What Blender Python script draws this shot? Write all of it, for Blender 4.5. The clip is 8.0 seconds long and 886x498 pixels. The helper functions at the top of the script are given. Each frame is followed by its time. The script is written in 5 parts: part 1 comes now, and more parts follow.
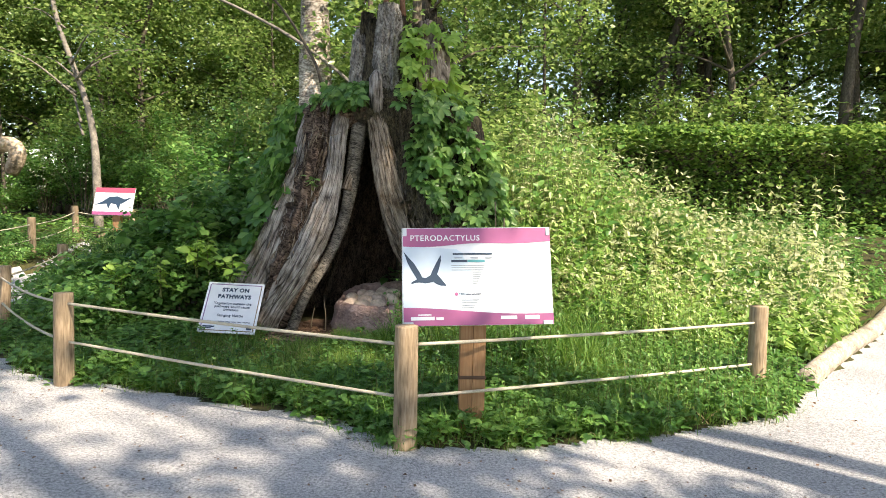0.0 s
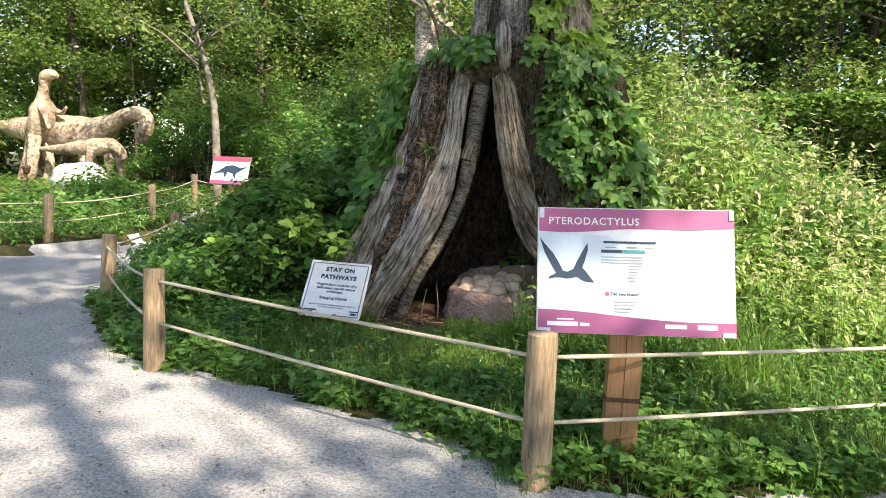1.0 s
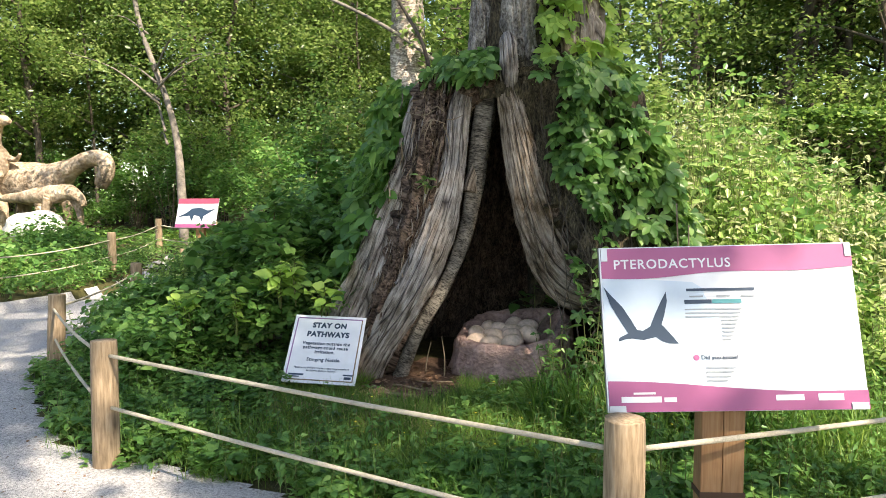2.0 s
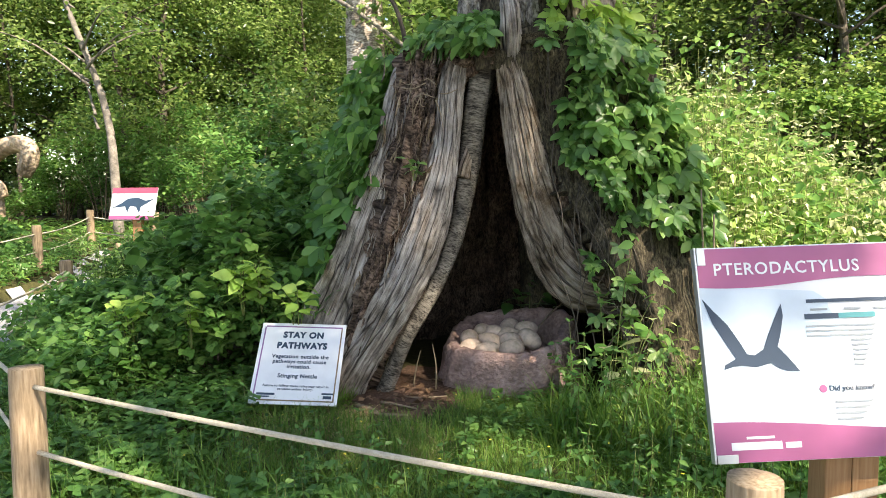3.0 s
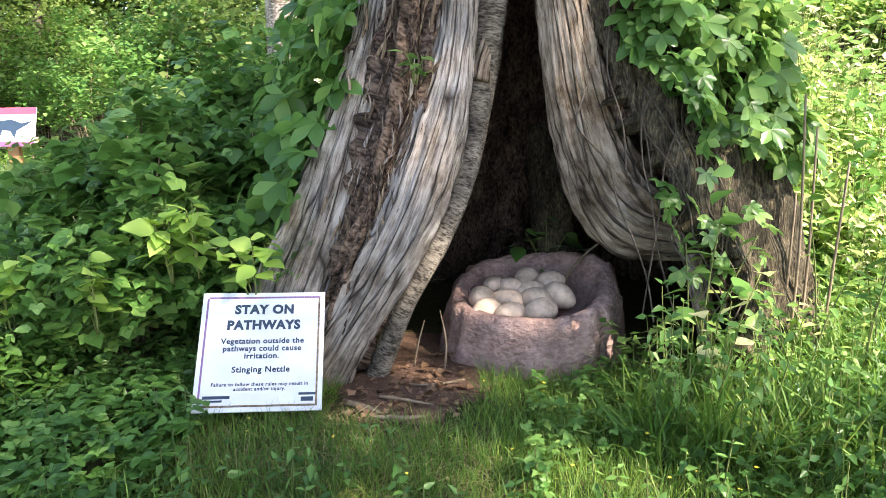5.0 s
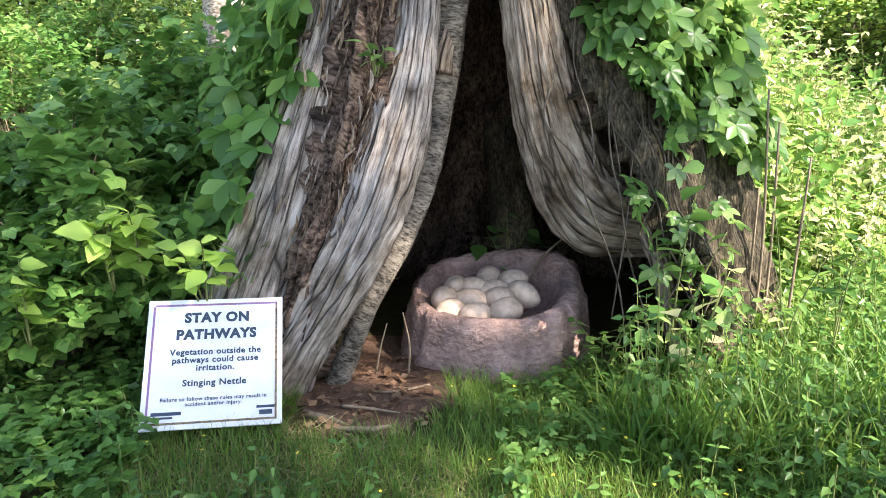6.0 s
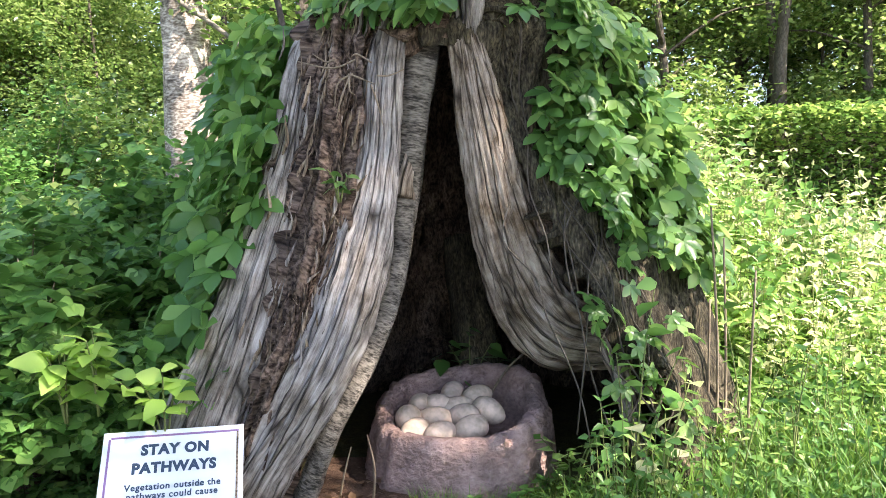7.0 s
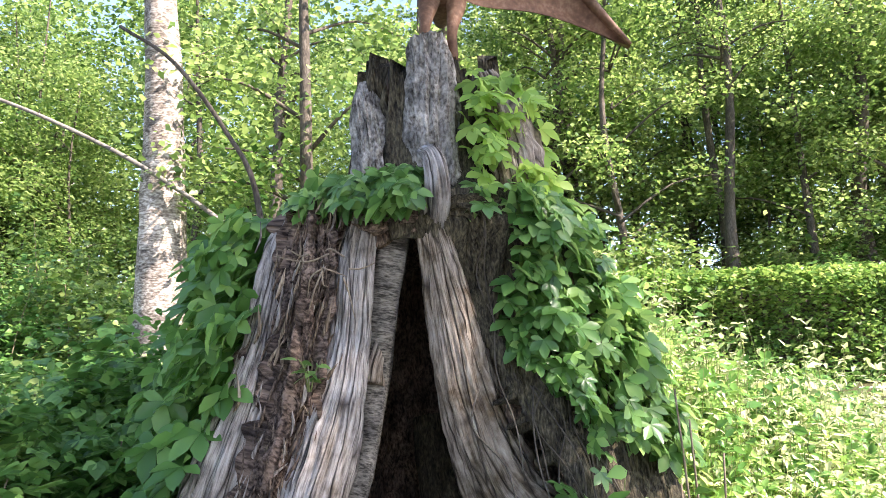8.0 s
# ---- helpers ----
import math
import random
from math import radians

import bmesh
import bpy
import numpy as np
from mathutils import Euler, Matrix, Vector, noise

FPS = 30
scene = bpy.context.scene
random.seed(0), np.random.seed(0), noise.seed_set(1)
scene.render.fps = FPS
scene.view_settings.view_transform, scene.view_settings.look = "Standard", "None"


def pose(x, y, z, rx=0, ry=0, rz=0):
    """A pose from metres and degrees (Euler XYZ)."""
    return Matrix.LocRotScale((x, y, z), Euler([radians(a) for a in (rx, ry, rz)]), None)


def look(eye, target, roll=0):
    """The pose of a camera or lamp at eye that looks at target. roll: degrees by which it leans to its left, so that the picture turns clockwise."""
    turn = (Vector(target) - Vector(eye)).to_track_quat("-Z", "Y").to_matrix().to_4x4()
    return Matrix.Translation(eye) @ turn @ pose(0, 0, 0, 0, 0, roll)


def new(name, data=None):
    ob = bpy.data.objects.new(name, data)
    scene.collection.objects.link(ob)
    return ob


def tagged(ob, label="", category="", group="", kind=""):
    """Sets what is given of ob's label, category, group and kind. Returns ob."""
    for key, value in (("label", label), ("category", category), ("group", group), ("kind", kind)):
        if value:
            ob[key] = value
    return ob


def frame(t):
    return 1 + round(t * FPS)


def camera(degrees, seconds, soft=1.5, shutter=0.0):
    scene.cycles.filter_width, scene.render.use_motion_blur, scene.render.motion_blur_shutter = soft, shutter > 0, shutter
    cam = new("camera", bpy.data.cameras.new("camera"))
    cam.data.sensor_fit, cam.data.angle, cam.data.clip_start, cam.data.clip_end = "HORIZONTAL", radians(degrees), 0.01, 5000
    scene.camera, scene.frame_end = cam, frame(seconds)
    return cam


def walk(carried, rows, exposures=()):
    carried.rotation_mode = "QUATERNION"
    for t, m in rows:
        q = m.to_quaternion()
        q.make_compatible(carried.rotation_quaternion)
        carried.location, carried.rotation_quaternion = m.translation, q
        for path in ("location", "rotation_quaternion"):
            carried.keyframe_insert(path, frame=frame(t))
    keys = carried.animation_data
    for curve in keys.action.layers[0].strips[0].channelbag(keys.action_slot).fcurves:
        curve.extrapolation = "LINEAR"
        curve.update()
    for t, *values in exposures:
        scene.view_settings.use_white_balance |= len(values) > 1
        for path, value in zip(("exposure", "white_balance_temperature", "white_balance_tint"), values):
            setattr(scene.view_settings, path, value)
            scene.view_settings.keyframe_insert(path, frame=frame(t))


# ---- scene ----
cam = camera(65.5, 8.0, soft=0.6)
PATH = [
    (0, (2.066, -0.036, 1.491), (1.596, 1.902, 1.339), 1.2),
    (0.5, (1.871, 0.394, 1.477), (1.315, 2.305, 1.28), 1.2),
    (1, (1.684, 0.767, 1.466), (0.918, 2.599, 1.231), 2.1),
    (1.5, (1.435, 1.114, 1.461), (0.73, 2.978, 1.3), -0.2),
    (1.7, (1.325, 1.243, 1.48), (0.617, 3.108, 1.334), 0.0),
    (2.8, (0.73, 1.832, 1.448), (0.139, 3.738, 1.301), -1.4),
    (3, (0.635, 1.942, 1.472), (0.097, 3.861, 1.296), -0.5),
    (3.5, (0.418, 2.209, 1.463), (-0.143, 4.116, 1.242), -0.8),
    (4, (0.153, 2.509, 1.467), (-0.285, 4.436, 1.162), -2.3),
    (4.5, (-0.062, 2.777, 1.442), (-0.356, 4.72, 1.07), -2.4),
    (5, (-0.14, 3.013, 1.425), (-0.427, 4.951, 1.019), -1.1),
    (6.3, (-0.271, 3.138, 1.427), (-0.342, 5.091, 1.0), -1.0),
    (6.5, (-0.272, 3.13, 1.432), (-0.325, 5.087, 1.024), -1.1),
    (7, (-0.272, 3.1, 1.506), (-0.265, 5.095, 1.372), -1.6),
    (7.5, (-0.269, 3.048, 1.587), (-0.189, 5.043, 1.709), -2.2),
    (8, (-0.269, 3.012, 1.644), (-0.16, 4.985, 1.955), -2.2),
]
walk(cam, [(t, look(eye, target, roll)) for t, eye, target, roll in PATH], [(0, 1.16, 7150, 15), (1.5, 1.2, 7150, 15), (3.5, 1.62, 7150, 15), (5, 2.1, 6850, 20), (6.5, 2.13, 6700, 20), (8, 2.0, 6400, 24)])

# ---- daylight ----
SUN_WAY = Vector((0.64, -0.34, 0.70)).normalized()
world = bpy.data.worlds.new("sky")
scene.world = world
world.use_nodes = True
sky = world.node_tree.nodes.new("ShaderNodeTexSky")
sky.sky_type, sky.sun_disc = "NISHITA", False
sky.sun_elevation = math.asin(SUN_WAY.z)
sky.sun_rotation = math.atan2(SUN_WAY.x, SUN_WAY.y)
world.node_tree.links.new(sky.outputs[0], world.node_tree.nodes["Background"].inputs[0])
world.node_tree.nodes["Background"].inputs[1].default_value = 0.15
sun = new("sun", bpy.data.lights.new("sun", "SUN"))
sun.data.energy, sun.data.angle, sun.data.color = 5.0, radians(0.55), (1.0, 0.93, 0.8)
sun.matrix_world = look(SUN_WAY * 50, (0, 0, 0))


# ---- materials ----
def nodes_of(name):
    m = bpy.data.materials.new(name)
    m.use_nodes = True
    return m, m.node_tree.nodes, m.node_tree.links, m.node_tree.nodes["Principled BSDF"]


def ramp(n, stops):
    r = n.new("ShaderNodeValToRGB")
    while len(r.color_ramp.elements) < len(stops):
        r.color_ramp.elements.new(0.5)
    for e, (p, c) in zip(r.color_ramp.elements, stops):
        e.position, e.color = p, (*c, 1)
    return r


def solid(name, stops, scale=(8, 8, 8), rough=0.8, bump=0.3, fine=6.0, depth=0.01, detail=8.0, blotch=1.5, stain=0.35, metal=0.0, along=False):
    """Grain from stretched noise, blotches at a larger scale, and bump from the grain."""
    m, n, l, p = nodes_of(name)
    tc, mp = n.new("ShaderNodeTexCoord"), n.new("ShaderNodeMapping")
    mp.inputs["Scale"].default_value = scale
    if along:
        at = n.new("ShaderNodeAttribute")
        at.attribute_name = "grain"
        l.new(at.outputs["Vector"], mp.inputs[0])
    else:
        l.new(tc.outputs["Object"], mp.inputs[0])
    a = n.new("ShaderNodeTexNoise")
    a.inputs["Scale"].default_value, a.inputs["Detail"].default_value, a.inputs["Roughness"].default_value = fine / 6.0, detail, 0.65
    l.new(mp.outputs[0], a.inputs["Vector"])
    a2 = n.new("ShaderNodeTexNoise")
    a2.inputs["Scale"].default_value, a2.inputs["Detail"].default_value = fine * 0.62, 5.0
    l.new(mp.outputs[0], a2.inputs["Vector"])
    both = n.new("ShaderNodeMix")
    both.inputs["Factor"].default_value = 0.52
    l.new(a.outputs["Fac"], both.inputs["A"]), l.new(a2.outputs["Fac"], both.inputs["B"])
    r = ramp(n, stops)
    l.new(both.outputs["Result"], r.inputs[0])
    b = n.new("ShaderNodeTexNoise")
    b.inputs["Scale"].default_value, b.inputs["Detail"].default_value = blotch, 5.0
    l.new(tc.outputs["Object"], b.inputs["Vector"])
    br = ramp(n, [(0.3, (1 - stain,) * 3), (0.7, (1.15, 1.12, 1.08))])
    l.new(b.outputs["Fac"], br.inputs[0])
    mx = n.new("ShaderNodeMix")
    mx.data_type, mx.blend_type = "RGBA", "MULTIPLY"
    mx.inputs["Factor"].default_value = 1.0
    l.new(r.outputs[0], mx.inputs["A"]), l.new(br.outputs[0], mx.inputs["B"])
    l.new(mx.outputs["Result"], p.inputs["Base Color"])
    p.inputs["Roughness"].default_value, p.inputs["Metallic"].default_value = rough, metal
    p.inputs["Specular IOR Level"].default_value = 0.25
    bp = n.new("ShaderNodeBump")
    bp.inputs["Strength"].default_value, bp.inputs["Distance"].default_value = bump, depth
    l.new(both.outputs["Result"], bp.inputs["Height"])
    l.new(bp.outputs[0], p.inputs["Normal"])
    return m


def timber(name, stops, crack_tint, rough=0.9, crack_wide=(17, 17, 0.9), streak=(170, 170, 7.0), stain=0.4, tint=(0.86, 0.8, 0.72)):
    """Weathered split wood: fine streaks along the grain, dark drying cracks, and grey or brown stains in patches."""
    m, n, l, p = nodes_of(name)
    at, tc = n.new("ShaderNodeAttribute"), n.new("ShaderNodeTexCoord")
    at.attribute_name = "grain"
    warp = n.new("ShaderNodeTexNoise")
    warp.inputs["Scale"].default_value, warp.inputs["Detail"].default_value = 5.0, 3.0
    l.new(at.outputs["Vector"], warp.inputs["Vector"])
    bend = n.new("ShaderNodeVectorMath")
    bend.operation = "MULTIPLY_ADD"
    bend.inputs[1].default_value = (0.012, 0.012, 0.0)
    l.new(warp.outputs["Color"], bend.inputs[0]), l.new(at.outputs["Vector"], bend.inputs[2])

    def stretched(scale):
        mp = n.new("ShaderNodeMapping")
        mp.inputs["Scale"].default_value = scale
        l.new(bend.outputs[0], mp.inputs[0])
        return mp

    fine = n.new("ShaderNodeTexNoise")
    fine.inputs["Scale"].default_value, fine.inputs["Detail"].default_value, fine.inputs["Roughness"].default_value = 1.0, 4.0, 0.7
    l.new(stretched(streak).outputs[0], fine.inputs["Vector"])
    broad = n.new("ShaderNodeTexNoise")
    broad.inputs["Scale"].default_value, broad.inputs["Detail"].default_value = 1.0, 4.0
    l.new(stretched((55, 55, 9.0)).outputs[0], broad.inputs["Vector"])
    both = n.new("ShaderNodeMix")
    both.inputs["Factor"].default_value = 0.45
    l.new(fine.outputs["Fac"], both.inputs["A"]), l.new(broad.outputs["Fac"], both.inputs["B"])
    colour = ramp(n, stops)
    l.new(both.outputs["Result"], colour.inputs[0])
    cell = n.new("ShaderNodeTexVoronoi")
    cell.feature = "DISTANCE_TO_EDGE"
    cell.inputs["Scale"].default_value = 1.0
    l.new(stretched(crack_wide).outputs[0], cell.inputs["Vector"])
    split = ramp(n, [(0.0, (0.1, 0.1, 0.1)), (0.018, (0.55, 0.55, 0.55)), (0.05, (1, 1, 1))])
    l.new(cell.outputs["Distance"], split.inputs[0])
    dark = n.new("ShaderNodeMix")
    dark.data_type = "RGBA"
    dark.inputs["A"].default_value = (*crack_tint, 1)
    l.new(split.outputs[0], dark.inputs["Factor"]), l.new(colour.outputs[0], dark.inputs["B"])
    patch = n.new("ShaderNodeTexNoise")
    patch.inputs["Scale"].default_value, patch.inputs["Detail"].default_value, patch.inputs["Roughness"].default_value = 4.5, 7.0, 0.65
    l.new(tc.outputs["Object"], patch.inputs["Vector"])
    wear = ramp(n, [(0.36, tuple((1 - stain) * c for c in tint)), (0.5, (0.95, 0.93, 0.91)), (0.64, (1.15, 1.15, 1.16))])
    l.new(patch.outputs["Fac"], wear.inputs[0])
    mx = n.new("ShaderNodeMix")
    mx.data_type, mx.blend_type = "RGBA", "MULTIPLY"
    mx.inputs["Factor"].default_value = 1.0
    l.new(dark.outputs["Result"], mx.inputs["A"]), l.new(wear.outputs[0], mx.inputs["B"])
    l.new(mx.outputs["Result"], p.inputs["Base Color"])
    p.inputs["Roughness"].default_value, p.inputs["Specular IOR Level"].default_value = rough, 0.25
    height = n.new("ShaderNodeMath")
    height.operation = "MULTIPLY_ADD"
    height.inputs[1].default_value = 1.2
    l.new(both.outputs["Result"], height.inputs[0]), l.new(split.outputs[0], height.inputs[2])
    bp = n.new("ShaderNodeBump")
    bp.inputs["Strength"].default_value, bp.inputs["Distance"].default_value = 1.0, 0.014
    l.new(height.outputs[0], bp.inputs["Height"]), l.new(bp.outputs[0], p.inputs["Normal"])
    return m


def leafy(name, dark, mid, light, sheer=0.4, rough=0.5, patch=0.9):
    """Thin leaves: every leaf has its own tint, patches drift at plant size, and light passes through the blade."""
    m, n, l, p = nodes_of(name)
    g, tc = n.new("ShaderNodeNewGeometry"), n.new("ShaderNodeTexCoord")
    t = n.new("ShaderNodeTexNoise")
    t.inputs["Scale"].default_value, t.inputs["Detail"].default_value = patch, 2.0
    l.new(tc.outputs["Object"], t.inputs["Vector"])
    mixer = n.new("ShaderNodeMath")
    mixer.operation = "MULTIPLY_ADD"
    mixer.inputs[1].default_value = 0.6
    l.new(g.outputs["Random Per Island"], mixer.inputs[0])
    off = n.new("ShaderNodeMath")
    off.operation = "MULTIPLY_ADD"
    off.inputs[1].default_value, off.inputs[2].default_value = 0.9, -0.25
    l.new(t.outputs["Fac"], off.inputs[0]), l.new(off.outputs[0], mixer.inputs[2])
    r = ramp(n, [(0.1, dark), (0.5, mid), (0.95, light)])
    l.new(mixer.outputs[0], r.inputs[0])
    l.new(r.outputs[0], p.inputs["Base Color"])
    p.inputs["Roughness"].default_value = rough
    p.inputs["Specular IOR Level"].default_value = 0.35
    tr, mix, out = n.new("ShaderNodeBsdfTranslucent"), n.new("ShaderNodeMixShader"), n["Material Output"]
    hs = n.new("ShaderNodeHueSaturation")
    hs.inputs["Hue"].default_value, hs.inputs["Value"].default_value = 0.485, 1.7
    l.new(r.outputs[0], hs.inputs["Color"]), l.new(hs.outputs[0], tr.inputs["Color"])
    mix.inputs[0].default_value = sheer
    l.new(p.outputs[0], mix.inputs[1]), l.new(tr.outputs[0], mix.inputs[2]), l.new(mix.outputs[0], out.inputs[0])
    return m


def plain(name, colour, rough=0.5, metal=0.0):
    m, n, l, p = nodes_of(name)
    tc, t = n.new("ShaderNodeTexCoord"), n.new("ShaderNodeTexNoise")
    t.inputs["Scale"].default_value, t.inputs["Detail"].default_value = 9.0, 6.0
    l.new(tc.outputs["Object"], t.inputs["Vector"])
    r = ramp(n, [(0.25, tuple(c * 0.9 for c in colour)), (0.75, tuple(min(1, c * 1.05) for c in colour))])
    l.new(t.outputs["Fac"], r.inputs[0]), l.new(r.outputs[0], p.inputs["Base Color"])
    p.inputs["Roughness"].default_value, p.inputs["Metallic"].default_value = rough, metal
    return m


GREY_WOOD = solid("weathered grey wood", [(0.38, (0.05, 0.04, 0.032)), (0.46, (0.2, 0.17, 0.145)), (0.54, (0.4, 0.36, 0.32)), (0.64, (0.58, 0.52, 0.45))], (34, 34, 1.1), 0.9, 1.0, depth=0.02, blotch=3.0, stain=0.45)
BROWN_WOOD = solid("rotten brown wood", [(0.38, (0.022, 0.015, 0.01)), (0.48, (0.11, 0.078, 0.056)), (0.6, (0.28, 0.21, 0.155))], (20, 20, 9), 0.95, 1.0, depth=0.03, blotch=4.0, stain=0.5)
TAN_WOOD = solid("tan split wood", [(0.38, (0.06, 0.04, 0.025)), (0.48, (0.24, 0.18, 0.12)), (0.6, (0.5, 0.4, 0.29))], (36, 36, 1.2), 0.9, 1.0, depth=0.02, blotch=2.5, stain=0.5)
DARK_BARK = solid("dark mossy bark", [(0.38, (0.014, 0.011, 0.008)), (0.48, (0.055, 0.047, 0.03)), (0.58, (0.12, 0.105, 0.065)), (0.68, (0.22, 0.18, 0.13))], (26, 26, 8), 0.95, 1.0, depth=0.03, blotch=3.0, stain=0.5)
BIRCH_BARK = solid("grey stem bark", [(0.3, (0.07, 0.06, 0.05)), (0.5, (0.22, 0.2, 0.17)), (0.75, (0.38, 0.35, 0.3))], (14, 14, 24), 0.85, 0.4, depth=0.01, blotch=6.0, stain=0.5)
PALE_TRUNK = solid("pale birch bark", [(0.36, (0.06, 0.05, 0.04)), (0.47, (0.26, 0.22, 0.18)), (0.6, (0.66, 0.61, 0.53))], (5, 5, 12), 0.8, 0.7, depth=0.02, blotch=1.6, stain=0.7)
TRUNK_BARK = solid("forest trunk bark", [(0.3, (0.03, 0.024, 0.018)), (0.5, (0.1, 0.085, 0.065)), (0.75, (0.24, 0.21, 0.17))], (14, 14, 5), 0.9, 0.8, depth=0.02, blotch=1.2, stain=0.5)
POST_WOOD = solid("peeled post wood", [(0.3, (0.12, 0.085, 0.05)), (0.5, (0.33, 0.245, 0.155)), (0.7, (0.5, 0.4, 0.28))], (22, 22, 2.5), 0.75, 0.5, depth=0.006, blotch=5.0, stain=0.4)
PALE_LOG = solid("bleached log wood", [(0.32, (0.14, 0.11, 0.08)), (0.48, (0.4, 0.34, 0.26)), (0.65, (0.62, 0.56, 0.46))], (20, 6, 20), 0.85, 0.7, depth=0.01, blotch=4.0, stain=0.5)
END_GRAIN = solid("cut post end", [(0.3, (0.3, 0.22, 0.13)), (0.6, (0.55, 0.44, 0.3))], (30, 30, 30), 0.85, 0.5, depth=0.004, blotch=12, stain=0.35)
CEDAR = solid("brown timber", [(0.25, (0.2, 0.1, 0.045)), (0.5, (0.34, 0.19, 0.09)), (0.75, (0.45, 0.28, 0.15))], (30, 30, 1.8), 0.7, 0.4, depth=0.004, blotch=3.0, stain=0.3)
GREY_GRAIN = timber("long-grained grey wood", [(0.36, (0.08, 0.07, 0.062)), (0.45, (0.23, 0.207, 0.183)), (0.54, (0.38, 0.35, 0.312)), (0.66, (0.54, 0.505, 0.455))], (0.04, 0.033, 0.028))
TAN_GRAIN = timber("long-grained tan wood", [(0.36, (0.08, 0.06, 0.042)), (0.45, (0.21, 0.17, 0.13)), (0.54, (0.35, 0.295, 0.235)), (0.66, (0.5, 0.44, 0.36))], (0.04, 0.03, 0.022), tint=(0.8, 0.68, 0.52))
BROWN_GRAIN = solid("crumbling brown wood", [(0.38, (0.022, 0.013, 0.009)), (0.47, (0.1, 0.07, 0.053)), (0.58, (0.27, 0.2, 0.155))], (22, 22, 12), 0.95, 1.0, fine=9.0, depth=0.04, blotch=6.0, stain=0.55, along=True)
STEM_GRAIN = solid("ringed stem bark", [(0.4, (0.045, 0.04, 0.032)), (0.48, (0.16, 0.145, 0.12)), (0.58, (0.31, 0.285, 0.24))], (11, 11, 36), 0.85, 0.9, depth=0.014, blotch=7.0, stain=0.55, along=True)
LICHEN_BARK = solid("mottled grey lichen bark", [(0.36, (0.05, 0.042, 0.034)), (0.45, (0.2, 0.18, 0.155)), (0.54, (0.36, 0.34, 0.3)), (0.64, (0.5, 0.47, 0.42))], (16, 16, 11), 0.92, 1.0, depth=0.03, blotch=7.0, stain=0.6)
ROPE = solid("pale rope", [(0.3, (0.32, 0.28, 0.2)), (0.65, (0.6, 0.55, 0.43))], (60, 60, 60), 0.9, 0.6, depth=0.004, blotch=4, stain=0.2)
GRAVEL = solid("grey gravel", [(0.38, (0.14, 0.14, 0.14)), (0.49, (0.39, 0.39, 0.39)), (0.6, (0.66, 0.65, 0.63))], (60, 60, 60), 0.95, 1.0, depth=0.012, detail=4.0, blotch=0.8, stain=0.25)
SOIL = solid("leaf-strewn soil", [(0.3, (0.025, 0.02, 0.01)), (0.5, (0.06, 0.06, 0.02)), (0.7, (0.12, 0.11, 0.04))], (14, 14, 14), 0.95, 1.0, depth=0.03, blotch=0.7, stain=0.4)
BARE_SOIL = solid("bare brown soil", [(0.3, (0.05, 0.028, 0.018)), (0.5, (0.13, 0.08, 0.055)), (0.72, (0.24, 0.16, 0.11))], (30, 30, 30), 0.95, 1.0, depth=0.02, blotch=4, stain=0.4)
NEST = solid("moulded clay nest", [(0.32, (0.21, 0.14, 0.125)), (0.5, (0.37, 0.255, 0.225)), (0.68, (0.52, 0.38, 0.335))], (9, 9, 12), 0.85, 1.0, depth=0.04, blotch=5, stain=0.4)
EGG = solid("cream egg shell", [(0.3, (0.48, 0.38, 0.28)), (0.55, (0.68, 0.54, 0.43)), (0.8, (0.78, 0.66, 0.55))], (10, 10, 10), 0.55, 0.15, depth=0.004, blotch=9, stain=0.3)
# strong blotches: paint spots together with dappled shade put into the colour
STATUE_TAN = solid("spotted dapple-tinted tan hide", [(0.3, (0.22, 0.15, 0.09)), (0.46, (0.5, 0.39, 0.27)), (0.62, (0.72, 0.6, 0.46))], (2.6, 2.6, 2.6), 0.85, 1.0, depth=0.12, blotch=1.6, stain=0.75)
STATUE_BROWN = solid("painted brown hide", [(0.3, (0.07, 0.035, 0.02)), (0.5, (0.16, 0.085, 0.05)), (0.7, (0.3, 0.19, 0.12))], (9, 9, 9), 0.7, 0.4, depth=0.01, blotch=2, stain=0.4)
ROCK = solid("pale boulder", [(0.3, (0.45, 0.44, 0.42)), (0.6, (0.76, 0.75, 0.72))], (6, 6, 6), 0.9, 0.8, depth=0.03)
WHITE = plain("white sign face", (0.66, 0.69, 0.71), 0.35)
PINK = plain("magenta band", (0.33, 0.085, 0.2), 0.45)
CRIMSON = plain("crimson band", (0.42, 0.07, 0.12), 0.4)
PURPLE = plain("purple rule", (0.22, 0.12, 0.26), 0.4)
PALE_BLUE = plain("pale sky print", (0.5, 0.6, 0.68), 0.4)
NAVY = plain("navy print", (0.02, 0.045, 0.08), 0.6)
TEAL = plain("teal print", (0.05, 0.25, 0.27), 0.5)
INK = plain("grey print", (0.26, 0.3, 0.32), 0.5)
ALU = plain("brushed edge metal", (0.5, 0.52, 0.52), 0.35, 0.8)
STRAP = plain("rusty strap", (0.09, 0.05, 0.03), 0.6, 0.4)
LEAF_WILD = leafy("wild leaf", (0.036, 0.105, 0.02), (0.105, 0.24, 0.055), (0.24, 0.39, 0.105), 0.4, 0.32)
# light end raised so the leaves look washed out by sun
LEAF_LIME = leafy("sun-tinted weed leaf", (0.045, 0.12, 0.02), (0.2, 0.345, 0.075), (0.55, 0.64, 0.27), 0.42, 0.3)
LEAF_VINE = leafy("creeper leaf", (0.035, 0.1, 0.02), (0.095, 0.21, 0.05), (0.28, 0.43, 0.13), 0.36, 0.3)
LEAF_YOUNG = leafy("young yellow-green leaf", (0.14, 0.26, 0.05), (0.26, 0.42, 0.08), (0.42, 0.55, 0.14), 0.42)
